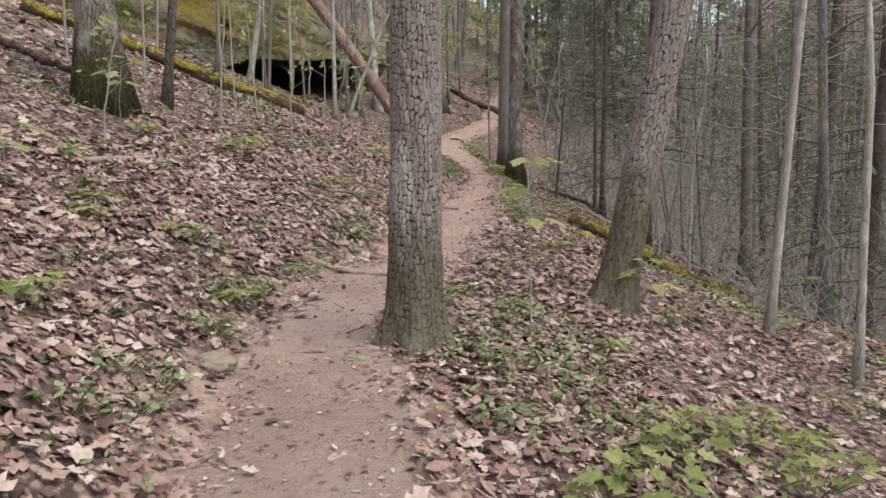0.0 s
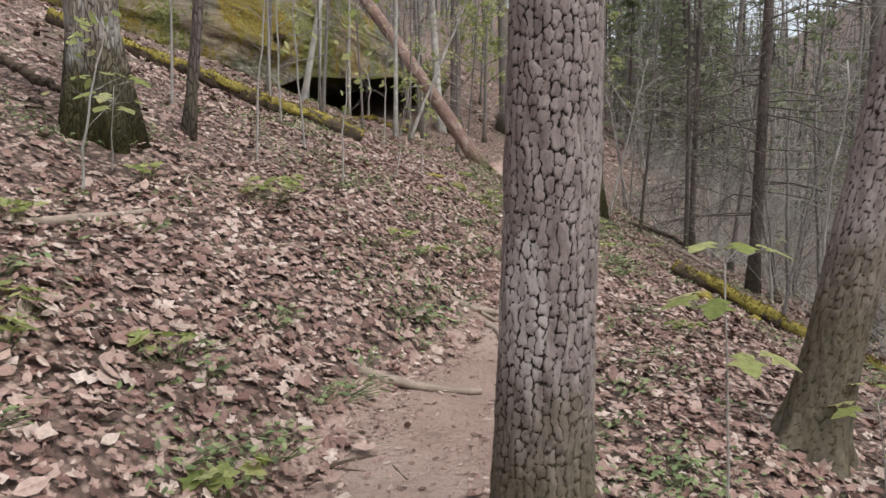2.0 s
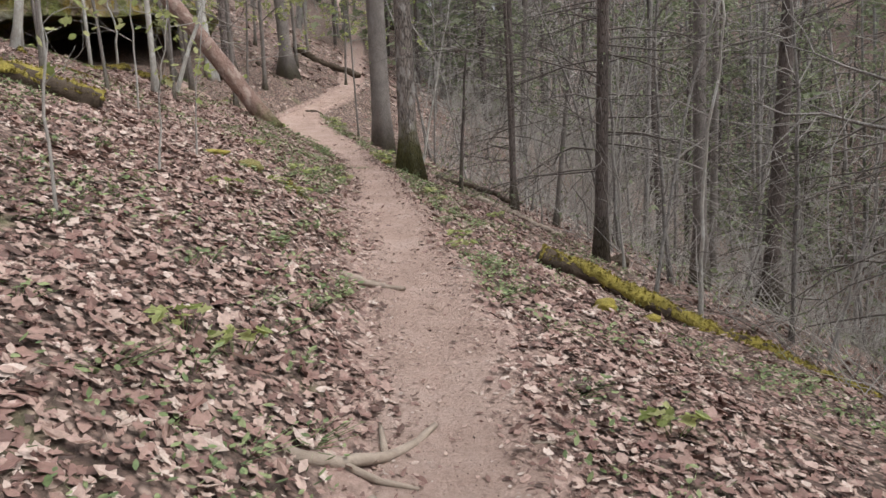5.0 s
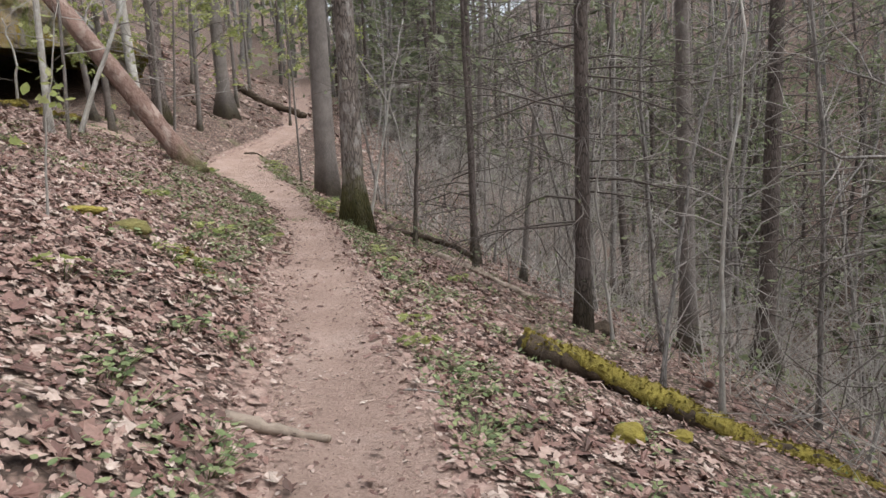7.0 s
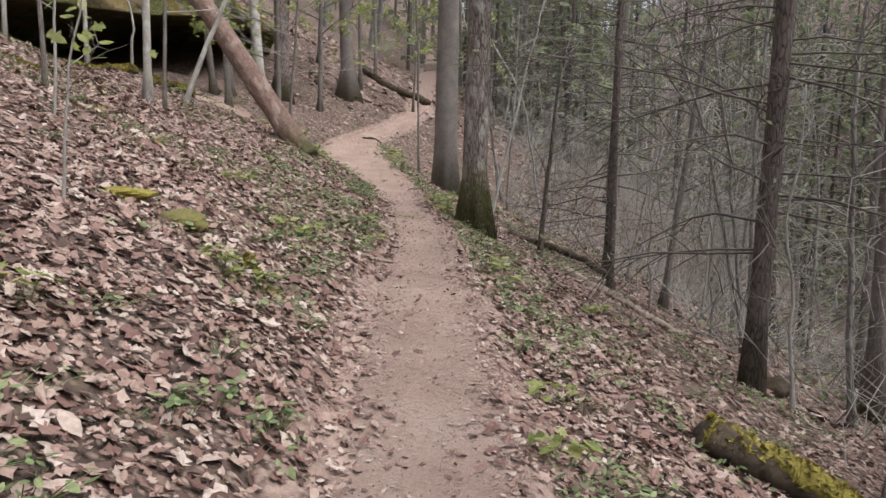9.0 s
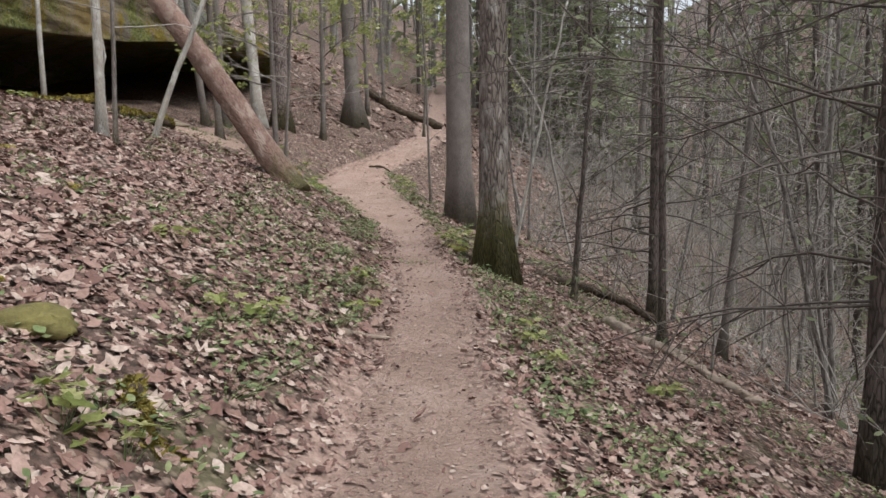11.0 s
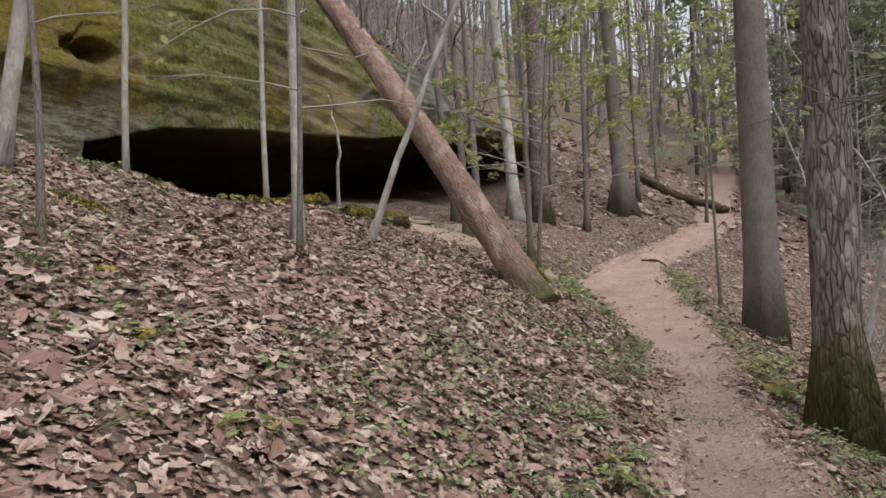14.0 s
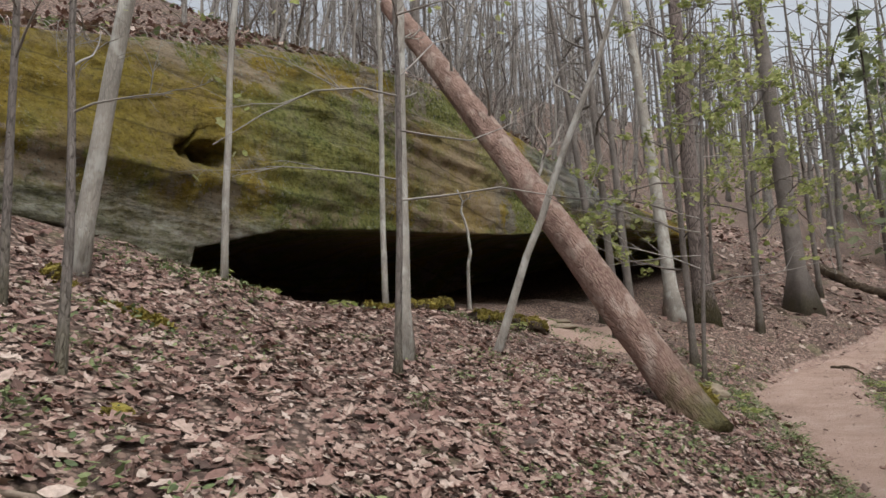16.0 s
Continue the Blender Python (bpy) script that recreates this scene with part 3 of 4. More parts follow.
tree("birch_pole", "slender white stem leaning out over the slope", -2.95, 23.2, 5.2, .05, (.36, .05), 25, PALE, 2.6, 7, 1.5, k=8, up=.9, sway=.05, flare=1.2, group="poles before the cave")
tree("young_tree", "grey crooked trunk leaning before the mossy cliff", -5.0, 19.6, 8, .078, (.17, .02), 26, PALE, 3.4, 7, 1.4, k=12, group="young trees")
tree("sapling", "thin bare sapling on the leafy slope", -3.3, 18.3, 3.6, .03, (-.07, .04), 27, GREY, 1.2, 7, .8, k=7, group="saplings")
tree("sapling", "thin bare sapling on the leafy slope", -4.3, 18.6, 5, .03, (-.03, 0), 28, GREY, 1.3, 8, .9, k=7, group="saplings")
tree("young_tree", "straight whitish trunk by the cave end", -3.0, 35.2, 13, .18, (-.075, 0), 29, PALE, 6, 10, 1.8, k=12, group="young trees")
tree("young_tree", "dark trunk standing beside a whitish one", -2.35, 35.6, 14, .25, (-.02, 0), 30, OAK, 6, 10, 2.0, k=14, group="young trees")
tree("young_tree", "slim grey trunk at the cave end", -3.7, 33.5, 9, .11, (-.06, 0), 31, GREY, 4, 8, 1.4, k=10, group="young trees")
tree("young_tree", "slim grey trunk at the cave end", -3.9, 31.9, 9, .10, (-.12, 0), 32, GREY, 4, 8, 1.4, k=10, group="young trees")
tree("young_tree", "slim grey trunk at the cave end", -3.2, 30.0, 9, .09, (-.05, 0), 33, GREY, 4, 8, 1.4, k=10, group="young trees")
tree("oak_tree", "straight grey trunk on the bank above the path", -.15, 38.2, 17, .27, (-.05, 0), 34, GREY, 6, 12, 2.4, k=16, flare=1.5, group="oaks by the path")
for i, (x, y, h, r, lx, n) in enumerate([(-2.0, 30.9, 8, .075, .0, 620), (-1.1, 35.6, 9, .085, .02, 760), (.3, 40.5, 10, .08, -.02, 620), (-3.9, 17.0, 6, .04, .06, 130), (-5.2, 17.6, 7, .05, .03, 160), (-2.6, 20.6, 5.5, .03, .02, 120), (-1.6, 29.0, 6.5, .04, .08, 200), (3.2, 36.5, 11, .09, 0, 620), (-1.5, 42.5, 9, .07, .03, 520), (1.0, 44.5, 9, .07, -.03, 520), (2.4, 40.0, 7, .05, .02, 420), (-2.6, 39.5, 8, .06, .05, 420)]):
    tree("leafing_sapling", "slender sapling with fresh yellow-green spring leaves", x, y, h, r, (lx, 0), 40 + i, GREY, h * .22, 15, 2.1, 2, 3, .25, k=8, leaves=int(n * 2.3) if y > 28 else n, leaf_size=.125 if y > 28 else .075, group="leafing saplings", category="sapling", sway=.03)
for i, (x, y, h, r) in enumerate([(-2.85, 9.8, 2.4, .014), (-2.0, 10.0, 1.9, .012), (-2.82, 11.6, 2.6, .015), (-1.75, 12.3, 1.5, .011), (-4.3, 11.0, 3.2, .02), (-3.6, 13.2, 3.0, .018), (-5.0, 10.2, 3.3, .02), (-2.6, 16.6, 2.6, .016), (-3.1, 6.9, 1.2, .011), (-1.6, 14.0, 1.7, .011), (-5.6, 15.0, 3.8, .026), (-4.6, 15.9, 3.6, .024)]):
    tree("sapling", "knee to head high bare sapling in leaf litter", x, y, h, r, (.03 * math.sin(i * 2.1), 0), 60 + i, TWIG, h * .35, 7, h * .3, 1, 3, .7, k=5, flare=1.1, group="saplings", sway=.03, leaves=26, leaf_size=.09)

# the falling side
tree("hemlock_tree", "dark hemlock with bare drooping dead branches", 4.66, 17.25, 15, .122, (.01, 0), 71, DARK, 1.5, 110, 2.6, 2, 5, .1, .1, k=14, flare=1.15, group="hemlocks", needles=0, leaves=2600, leaf_size=.075, leaf_mat=NEEDLE)
tree("hemlock_tree", "slim dark hemlock with bare dead branches", 4.85, 22.9, 12, .085, (.0, 0), 72, DARK, .7, 80, 2.4, 2, 4, .1, .1, k=10, group="hemlocks", leaves=500, leaf_size=.1, leaf_mat=NEEDLE)
tree("hemlock_tree", "dark hemlock standing further down the slope", 9.9, 19.9, 15, .2, (.04, 0), 73, DARK, 1.0, 75, 3.2, 2, 4, .05, .1, k=12, group="hemlocks", leaves=3000, leaf_size=.085, leaf_mat=NEEDLE)
tree("hemlock_tree", "dark hemlock standing further down the slope", 7.6, 13.4, 13, .14, (.03, 0), 74, DARK, .9, 75, 2.9, 2, 4, .05, .1, k=10, group="hemlocks", leaves=2600, leaf_size=.085, leaf_mat=NEEDLE)
tree("sapling", "short dark crooked stem at the slope edge", 3.3, 22.0, 3.2, .05, (.05, 0), 75, DARK, .8, 8, 1.1, k=7, group="saplings")
tree("sapling", "thin pale forked sapling by a mossy log", 4.6, 13.9, 4.2, .03, (-.04, 0), 76, PALE, 1.6, 5, 1.0, 1, 3, .8, k=7, group="saplings", sway=.05)
tree("young_tree", "thin dark trunk on the falling slope", 4.25, 21.0, 8, .06, (-.02, 0), 77, DARK, 1.5, 18, 1.5, 2, 3, .2, k=8, group="young trees")
tree("young_tree", "thin dark trunk on the falling slope", 5.7, 22.3, 9, .07, (.1, 0), 78, GREY, 2, 12, 1.5, 2, 3, .5, k=8, group="young trees")
tree("sapling", "pale slanting sapling behind the path trees", 2.75, 24.2, 4.5, .035, (.22, 0), 79, PALE, 1.8, 6, .8, k=7, group="saplings")
tree("sapling", "thin sapling at the path edge", 1.9, 30.5, 6, .035, (-.03, 0), 80, GREY, 1.5, 8, .8, k=7, group="saplings")


# ---- the woods around: copies of a few grown trees ----
def hill_top(x, y):
    """Height of the hill on and behind the cliff."""
    fx, top = float(np.interp(y, FACE[:, 0], FACE[:, 1])), float(np.interp(y, TOP[:, 0], TOP[:, 1]))
    return top + float(np.interp(fx - x, (.9, 1.4, 2.2, 4, 8, 16, 34, 70), (.1, .25, .6, 1.6, 3.8, 8, 15, 22)))


def woods():
    rng = np.random.default_rng(12)
    kinds = [
        tree("woodland_tree", "bare grey woodland tree on the hillside", 12, 30, 15, .10, (.02, 0), 101, WOODS, 3, 15, 2.6, 1, 4, .5, k=7, group="woodland trees"),
        tree("woodland_tree", "bare grey woodland tree on the hillside", 14, 26, 13, .07, (-.03, .02), 102, WOODS, 2, 16, 2.0, 1, 4, .6, k=7, group="woodland trees"),
        tree("woodland_tree", "bare dark woodland tree on the hillside", 11, 24, 16, .12, (.0, .01), 103, GREY, 4, 16, 2.8, 1, 4, .3, k=8, group="woodland trees"),
        tree("woodland_pole", "thin bare grey pole in the woods", 8, 24, 8, .045, (.05, 0), 104, WOODS, 1.2, 13, 1.3, 1, 3, .8, k=6, group="woodland poles", sway=.09),
        tree("woodland_pole", "thin bare grey pole in the woods", 9, 27, 6, .03, (-.08, 0), 105, TWIG, .8, 13, 1.2, 1, 3, .9, k=5, group="woodland poles", sway=.12),
        tree("woodland_shrub", "bare twiggy shrub in the woods", 7, 26, 3, .02, (.1, 0), 106, TWIG, .2, 15, 1.2, 1, 4, 1.0, k=5, sway=.1, group="woodland shrubs", category="shrub"),
        tree("evergreen_tree", "drooping evergreen on the far slope", 16, 34, 14, .14, (0, 0), 107, DARK, .8, 60, 3.2, 1, 5, -.02, .06, k=7, group="evergreens", leaves=1100, leaf_size=.26, leaf_mat=NEEDLE)]
    kinds.append(tree("woodland_shrub", "dark tangled bare shrub on the bank above the cliff", -7.6, 30, 3, .025, (.1, 0), 108, DARK, .15, 26, 1.5, 2, 4, .8, k=5, sway=.1, group="woodland shrubs", category="shrub"))
    kinds[7].location.z = hill_top(-7.6, 30) - .15
    placed = 0
    while placed < 230:
        zone = rng.uniform()
        if zone < .62:      # down the slope and across the valley
            x, y = rng.uniform(5.2, 34), rng.uniform(4, 62)
        elif zone < .84:    # ahead
            x, y = rng.uniform(-12, 16), rng.uniform(41, 75)
        else:               # on the hill above the cliff
            x, y = rng.uniform(-30, -6), rng.uniform(6, 46)
        e = x - float(along(y, 1))
        if 0 < x and (e < 6 if y < 41 else abs(e) < 1.2):
            continue
        z = ground(x, y)
        fx = float(np.interp(y, FACE[:, 0], FACE[:, 1]))
        if x < fx + .5 and y < 54:
            if x > fx - 1.0:
                continue
            z = max(z, hill_top(x, y)) - .2
        near = e < 17 and y < 42
        pick = int(rng.choice(7, p=(.05, .06, .04, .2, .24, .33, .08) if near else (.13, .12, .07, .11, .09, .08, .4)))
        if pick == 6 and (x < fx or (y > 41 and x < 9)):
            continue
        s = rng.uniform(.8, 1.25)
        copy_thing(kinds[pick], Matrix.LocRotScale((x, y, z), Euler((rng.normal(0, .07), rng.normal(0, .07), rng.uniform(0, 6.28))), (s, s, s)))
        placed += 1
    for i in range(220):  # brush on the hill edge over the cliff, and thick brush down the slope
        if i < 125:
            y = rng.uniform(15, 44) if i < 45 else rng.uniform(26, 44)
            x = float(np.interp(y, FACE[:, 0], FACE[:, 1])) - rng.uniform(1.4, 8)
            z = hill_top(x, y) - .15
        else:
            y = rng.uniform(14, 48)
            x = float(along(y, 1)) + rng.uniform(3.2, 15)
            z = ground(x, y)
        copy_thing(kinds[int(rng.choice([3, 4, 5, 7, 7, 7] if i < 125 else [3, 4, 5, 5, 5]))], pose(x, y, z, rng.uniform(-12, 12), rng.uniform(-12, 12), rng.uniform(0, 360)) @ Matrix.Scale(rng.uniform(.7, 1.2), 4))


woods()


def far_woods():
    """The distant wood across the valley: past counting."""
    rng = np.random.default_rng(31)
    s = Shape()
    for i in range(900):
        a = rng.uniform(-.75, 1.9)
        dist = rng.uniform(42, 120)
        x, y = dist * math.sin(a), 12 + dist * math.cos(a)
        if x < -14 and y < 54:
            continue
        h, r = rng.uniform(10, 18), rng.uniform(.08, .22)
        base = np.array([x, y, ground(x, y) - .3])
        path, _ = wander(rng, base, (rng.normal(0, .06), rng.normal(0, .06), 1), h, 4, .03)
        s.tube(path, np.linspace(r, r * .3, 5), 4, close=False)
        for j in range(9):
            p = path[0] + (path[-1] - path[0]) * rng.uniform(.2, .95)
            b = rng.uniform(0, 6.28)
            q, _ = wander(rng, p, (math.cos(b), math.sin(b), .6), rng.uniform(1.5, 3.5), 2, .2)
            s.tube(q, (.06, .04, .015), 3, close=False)
    return tagged(s.build("far_woods", WOODS), "dense bare grey trees across the valley", "woods", kind="stuff")


far_woods()


def slope_brush():
    """Fine dead twigs and whips that fill the wood below the path: past counting."""
    rng = np.random.default_rng(33)
    s = Shape()
    for i in range(5200):
        y = rng.uniform(8, 62)
        x = float(along(y, 1)) + 4.5 + abs(rng.normal(0, 9))
        z = ground(x, y) + (0 if i % 3 else rng.uniform(.5, 6))
        a = rng.uniform(0, 6.28)
        lie = rng.uniform(.5, 1.6) if i % 3 else rng.uniform(-.25, .3)
        path, _ = wander(rng, (x, y, z), (math.cos(a), math.sin(a), lie), rng.uniform(.8, 3.0), 4, .22, .06)
        far = .004 + .00025 * math.hypot(x, y - 8)
        s.tube(path, far * np.linspace(1.3, .5, 5), 3, close=False)
    return tagged(s.build("brush", TWIG), "tangle of fine bare twigs in the wood below the path", "brush", kind="stuff")


slope_brush()


def far_evergreens():
    """Grey-green evergreen boughs massed across the valley and ahead: past counting."""
    rng = np.random.default_rng(35)
    s, f = Shape(), Shape()
    for i in range(62):
        a, dist = rng.uniform(.02, 1.5), rng.uniform(30, 75)
        x, y = dist * math.sin(a), 12 + dist * math.cos(a)
        if x < 7 and y < 48:
            continue
        h, r = rng.uniform(9, 17), rng.uniform(.1, .2)
        base = np.array([x, y, ground(x, y) - .2])
        s.tube([base, base + [0, 0, h]], (r, .03), 5, close=False)
        m = 150
        t = rng.uniform(.06, .98, m)
        ang, out = rng.uniform(0, 6.28, m), rng.uniform(.3, 1, m) * (3.0 * (1 - t) + .5)
        at = base + np.stack([np.cos(ang) * out, np.sin(ang) * out, t * h - .28 * out], 1)
        up = np.stack([np.cos(ang) * .3, np.sin(ang) * .3, np.ones(m)], 1) + rng.normal(0, .3, (m, 3))
        scatter(f, at, rng.uniform(.35, .9, m), up, ang + rng.normal(0, .4, m), 1, rng.normal(-.5, .3, m))
    ob = s.build("far_evergreens", DARK)
    part(f.build("foliage", NEEDLE, smooth=False), ob)["kind"] = "stuff"
    return tagged(ob, "grey-green evergreen trees massed across the valley", "woods", kind="stuff")


# ---- logs, sticks, roots and stones ----
def draped(a, b, n, lift, bow=0.0):
    q = np.linspace(0, 1, n)
    side = np.array([-(b[1] - a[1]), b[0] - a[0]])
    pts = np.array(a) + (np.array(b) - np.array(a)) * q[:, None] + side * (bow * np.sin(q * math.pi))[:, None]
    z = height(pts[:, 0], pts[:, 1])
    z = np.polyval(np.polyfit(q, z, 2), q)
    return np.column_stack([pts, z + lift])


def mossy_log(a, b, r, label, seed, moss=True, lift=.5, mat=None):
    rng = np.random.default_rng(seed)
    n, k = 110, 18
    path = draped(a, b, n, r * lift)
    path += np.cumsum(rng.normal(0, .011, (n, 3)), 0) * np.array([1, 1, .7])
    path[:, 2] += r * .35 * np.array([noise.noise((p[0] * 1.3, p[1] * 1.3, seed)) for p in path])
    th = np.linspace(0, 2 * math.pi, k, endpoint=False)
    lump = np.array([[1 + .42 * noise.noise((p[0] * 2.5, p[1] * 2.5, 2 * math.cos(t) + seed)) + .18 * noise.noise((p[0] * 11, p[1] * 11, 5 * math.sin(t))) for t in th] for p in path])
    taper = r * np.linspace(1.05, .85, n)[:, None] * lump
    s = Shape()
    s.tube(path - path[0], taper, k)
    ob = s.build("fallen_log", mat or ROTTEN)
    ob.location = path[0]
    if moss:
        way = (path[-1] - path[0]) / np.linalg.norm(path[-1] - path[0])
        side = np.cross(way, (0, 0, 1))
        side /= np.linalg.norm(side)
        up = np.cross(side, way)
        rows = []
        for i, p in enumerate(path):
            for j, u in enumerate(np.linspace(-1, 1, 13)):
                w = u * (1.7 + 1.0 * noise.noise((p[0] * 2.2, p[1] * 2.2, u + seed)))
                d = r * (.97 + .14 * (1 - abs(u)) + .38 * noise.noise((p[0] * 1.7, p[1] * 1.7, seed + .6 * w)) + .5 * max(0, noise.noise((p[0] * 4, p[1] * 4, w * 2))) + .25 * noise.noise((p[0] * 22, p[1] * 22, w * 8)) - (.25 if abs(u) > .95 else 0))
                rows.append(p - path[0] + d * (math.cos(w) * up + math.sin(w) * side))
        m = Shape()
        m.add(rows, grid_faces(n, 13))
        for i in range(int(4200 * min(1, len(path) * r / 12))):  # shaggy tufts
            c = np.array(rows[int(rng.integers(len(rows)))])
            out = up * rng.uniform(.2, 1) + side * rng.normal(0, .6) + way * rng.normal(0, .5)
            w = rng.normal(0, .012, 3)
            m.add([c - w, c + w, c + out * rng.uniform(.015, .045)], [(0, 1, 2)])
        part(m.build("moss", MOSS), ob)["label"] = "thick yellow-green moss"
    return tagged(ob, label, "log", "fallen logs")


mossy_log((2.28, 13.65), (5.9, 12.5), .108, "long fallen log under yellow-green moss below the path", 1, lift=.95)
mossy_log((-2.8, 15.3), (-7.3, 13.55), .12, "long fallen log under yellow-green moss on the slope", 2, lift=.8)
mossy_log((-4.05, 25.2), (-3.4, 26.15), .1, "short mossy log lying before the cave", 3)
mossy_log((-4.75, 23.5), (-4.35, 24.6), .07, "short mossy log at the cave mouth", 4)
mossy_log((-4.85, 19.3), (-3.75, 19.55), .06, "half-buried mossy log on the leafy slope", 5)
mossy_log((.3, 43.9), (3.2, 42.0), .16, "dark fallen log across the far bank", 6, False, 1.0)
mossy_log((-1.4, 38.6), (.2, 36.9), .08, "dark fallen pole on the far bank", 7, False, 1.0)
mossy_log((-1.2, 24.9), (-.75, 23.95), .08, "mossy rotten log end beside the leaning trunk", 8)
mossy_log((3.3, 20.6), (4.6, 18.8), .06, "weathered fallen pole on the falling slope", 9, False, .9, DEADWOOD)
mossy_log((-.62, 14.55), (-.15, 14.0), .05, "small rotten mossy branch beside the path", 10)
mossy_log((3.0, 23.2), (4.4, 22.4), .06, "dark fallen branch on the falling slope", 11, False, 1.0)
mossy_log((-5.3, 9.05), (-4.0, 8.35), .04, "dark dead branch lying on the slope", 12, False, 4.0)


def stick(a, b, r, label, bow=.06, seed=0, twigs=1, mat=None, name="stick"):
    rng = np.random.default_rng(seed)
    path = draped(a, b, 12, r * .35, bow)
    path[:, 2] += .3 * r * np.sin(np.linspace(0, math.pi, 12)) + rng.normal(0, r * .12, 12)
    s = Shape()
    s.tube(path - path[0], r * np.linspace(1.1, .45, 12) * (1 + rng.normal(0, .09, 12)), 9)
    for j in range(twigs):
        i = 3 + 3 * j
        d = (path[i + 1] - path[i]) * 1.0
        d = np.array([d[0] * .6 - d[1] * (.7 if j % 2 else -.7), d[1] * .6 + d[0] * (.7 if j % 2 else -.7), 0])
        q = np.array([path[i] - path[0] + d / np.linalg.norm(d) * t * np.linalg.norm(path[-1] - path[0]) * .4 for t in (0, .5, 1)])
        q[:, 2] = [ground(path[0][0] + v[0], path[0][1] + v[1]) - path[0][2] + r * .4 for v in q]
        s.tube(q, (r * .6, r * .5, r * .25), 7)
    ob = s.build(name, mat or DEADWOOD)
    ob.location = path[0]
    return tagged(ob, label, "stick", "sticks and roots")


stick((-1.22, 6.42), (-.42, 6.5), .038, "bare weathered root lying across the dirt path", .05, 1, 0, name="root")
stick((-.75, 8.2), (-.02, 8.66), .035, "forked bare root at the path edge", -.1, 2, 2, name="root")
stick((-.42, 8.05), (-.32, 7.65), .03, "short stub of root at the path edge", .1, 3, 0, name="root")
stick((-.28, 11.2), (.22, 11.03), .04, "bare pale root arching into the path", .14, 4, 0, name="root")
stick((.15, 16.75), (.56, 17.12), .03, "bare brown root at the path edge", .1, 5, 0, name="root")
stick((.35, 34.6), (.95, 34.05), .04, "dark stick lying across the path bend", .08, 6, 1, ROTTEN)
stick((-3.0, 6.15), (-2.45, 7.45), .034, "pale broken branch on the leafy slope", .04, 7, 0)
stick((-1.9, 7.1), (-1.65, 7.55), .018, "grey hooked twig in the leaf litter", .3, 8, 1)
stick((-1.15, 5.3), (-.85, 5.6), .012, "thin dark twig on the dirt path", .08, 9, 1, ROTTEN)
stick((-.9, 4.35), (-.62, 4.4), .008, "thin dark twig on the dirt path", .05, 10, 0, ROTTEN)
stick((-.62, 4.75), (-.35, 4.95), .008, "thin dark twig on the dirt path", .1, 11, 1, ROTTEN)
stick((.35, 3.35), (.72, 3.32), .016, "short grey twig in the leaf litter", .05, 12, 0)
stick((-3.2, 8.0), (-2.1, 8.35), .01, "long thin twig over leaf litter", .05, 13, 1)
stick((1.9, 10.4), (2.6, 10.2), .02, "dark twig in the leaf litter", .1, 14, 1, ROTTEN)
stick((2.9, 12.4), (3.4, 11.9), .02, "dark branch stub below the mossy log", .1, 15, 1, ROTTEN)
stick((3.6, 4.9), (4.6, 5.2), .03, "weathered branch on the falling slope", .05, 16, 1)
stick((-2.3, 17.2), (-1.8, 17.7), .014, "thin twig in the leaf litter", .1, 17, 1)
stick((-1.3, 17.0), (-.95, 17.2), .02, "broken twig in the leaf litter", .1, 18, 0)
srng = np.random.default_rng(90)
for i in range(60):
    x, y = srng.uniform(-4.2, 4.0), srng.uniform(2.6, 24)
    a = srng.uniform(0, 3.1)
    ln = srng.uniform(.15, .5)
    stick((x, y), (x + ln * math.cos(a), y + ln * math.sin(a)), srng.uniform(.004, .009), "thin dead twig in the leaf litter", srng.uniform(-.1, .1), 200 + i, int(srng.integers(0, 2)), [DEADWOOD, ROTTEN, TWIG][i % 3])


def stone(x, y, sx, sy, sz, label, seed, mat, yaw=0.0):
    bm = bmesh.new()
    bmesh.ops.create_icosphere(bm, subdivisions=4, radius=1)
    for v in bm.verts:
        c = v.co
        k = 1 + .28 * noise.noise(c * 1.3 + Vector((seed, 0, 0))) + .12 * noise.noise(c * 3.7 + Vector((0, seed, 0))) + .05 * noise.noise(c * 9)
        v.co = Vector((c.x * sx, c.y * sy, c.z * sz)) * k
    me = bpy.data.meshes.new("stone")
    bm.to_mesh(me)
    bm.free()
    me.materials.append(mat)
    me.polygons.foreach_set("use_smooth", [True] * len(me.polygons))
    ob = new("stone", me)
    ob.matrix_world = pose(x, y, ground(x, y) + sz * .35, 0, 0, yaw)
    return tagged(ob, label, "stone", "stones")


MOSS_STONE = mat_two("mossy_stone", (.06, .05, .025), (.23, .2, .07), 6, .95, .02)
STONE = mat_two("path_stone", (.14, .11, .08), (.33, .27, .2), 9, .9, .01)
stone(-1.24, 3.95, .14, .09, .06, "flat brown stone at the path edge", 1, STONE, -30)
stone(-.5, 4.25, .08, .05, .025, "small flat stone set in the path", 2, STONE)
stone(-1.1, 14.75, .2, .13, .085, "low mossy stone beside the path", 3, MOSS_STONE)
stone(-1.55, 14.9, .24, .16, .05, "cushion of yellow moss on the slope", 4, MOSS)
stone(2.2, 11.6, .12, .1, .08, "cushion of yellow moss below the path", 5, MOSS)
stone(1.6, 22.35, .18, .12, .06, "cushion of yellow moss at the path edge", 6, MOSS)
stone(-1.2, 26.7, .25, .18, .12, "pale stone beside the path bend", 7, STONE)
stone(-1.95, 17.5, .08, .06, .035, "cushion of yellow moss in leaf litter", 8, MOSS)
stone(-2.75, 18.2, .1, .07, .04, "cushion of yellow moss in leaf litter", 9, MOSS)
stone(3.05, 12.3, .1, .08, .06, "cushion of yellow moss below the path", 10, MOSS)
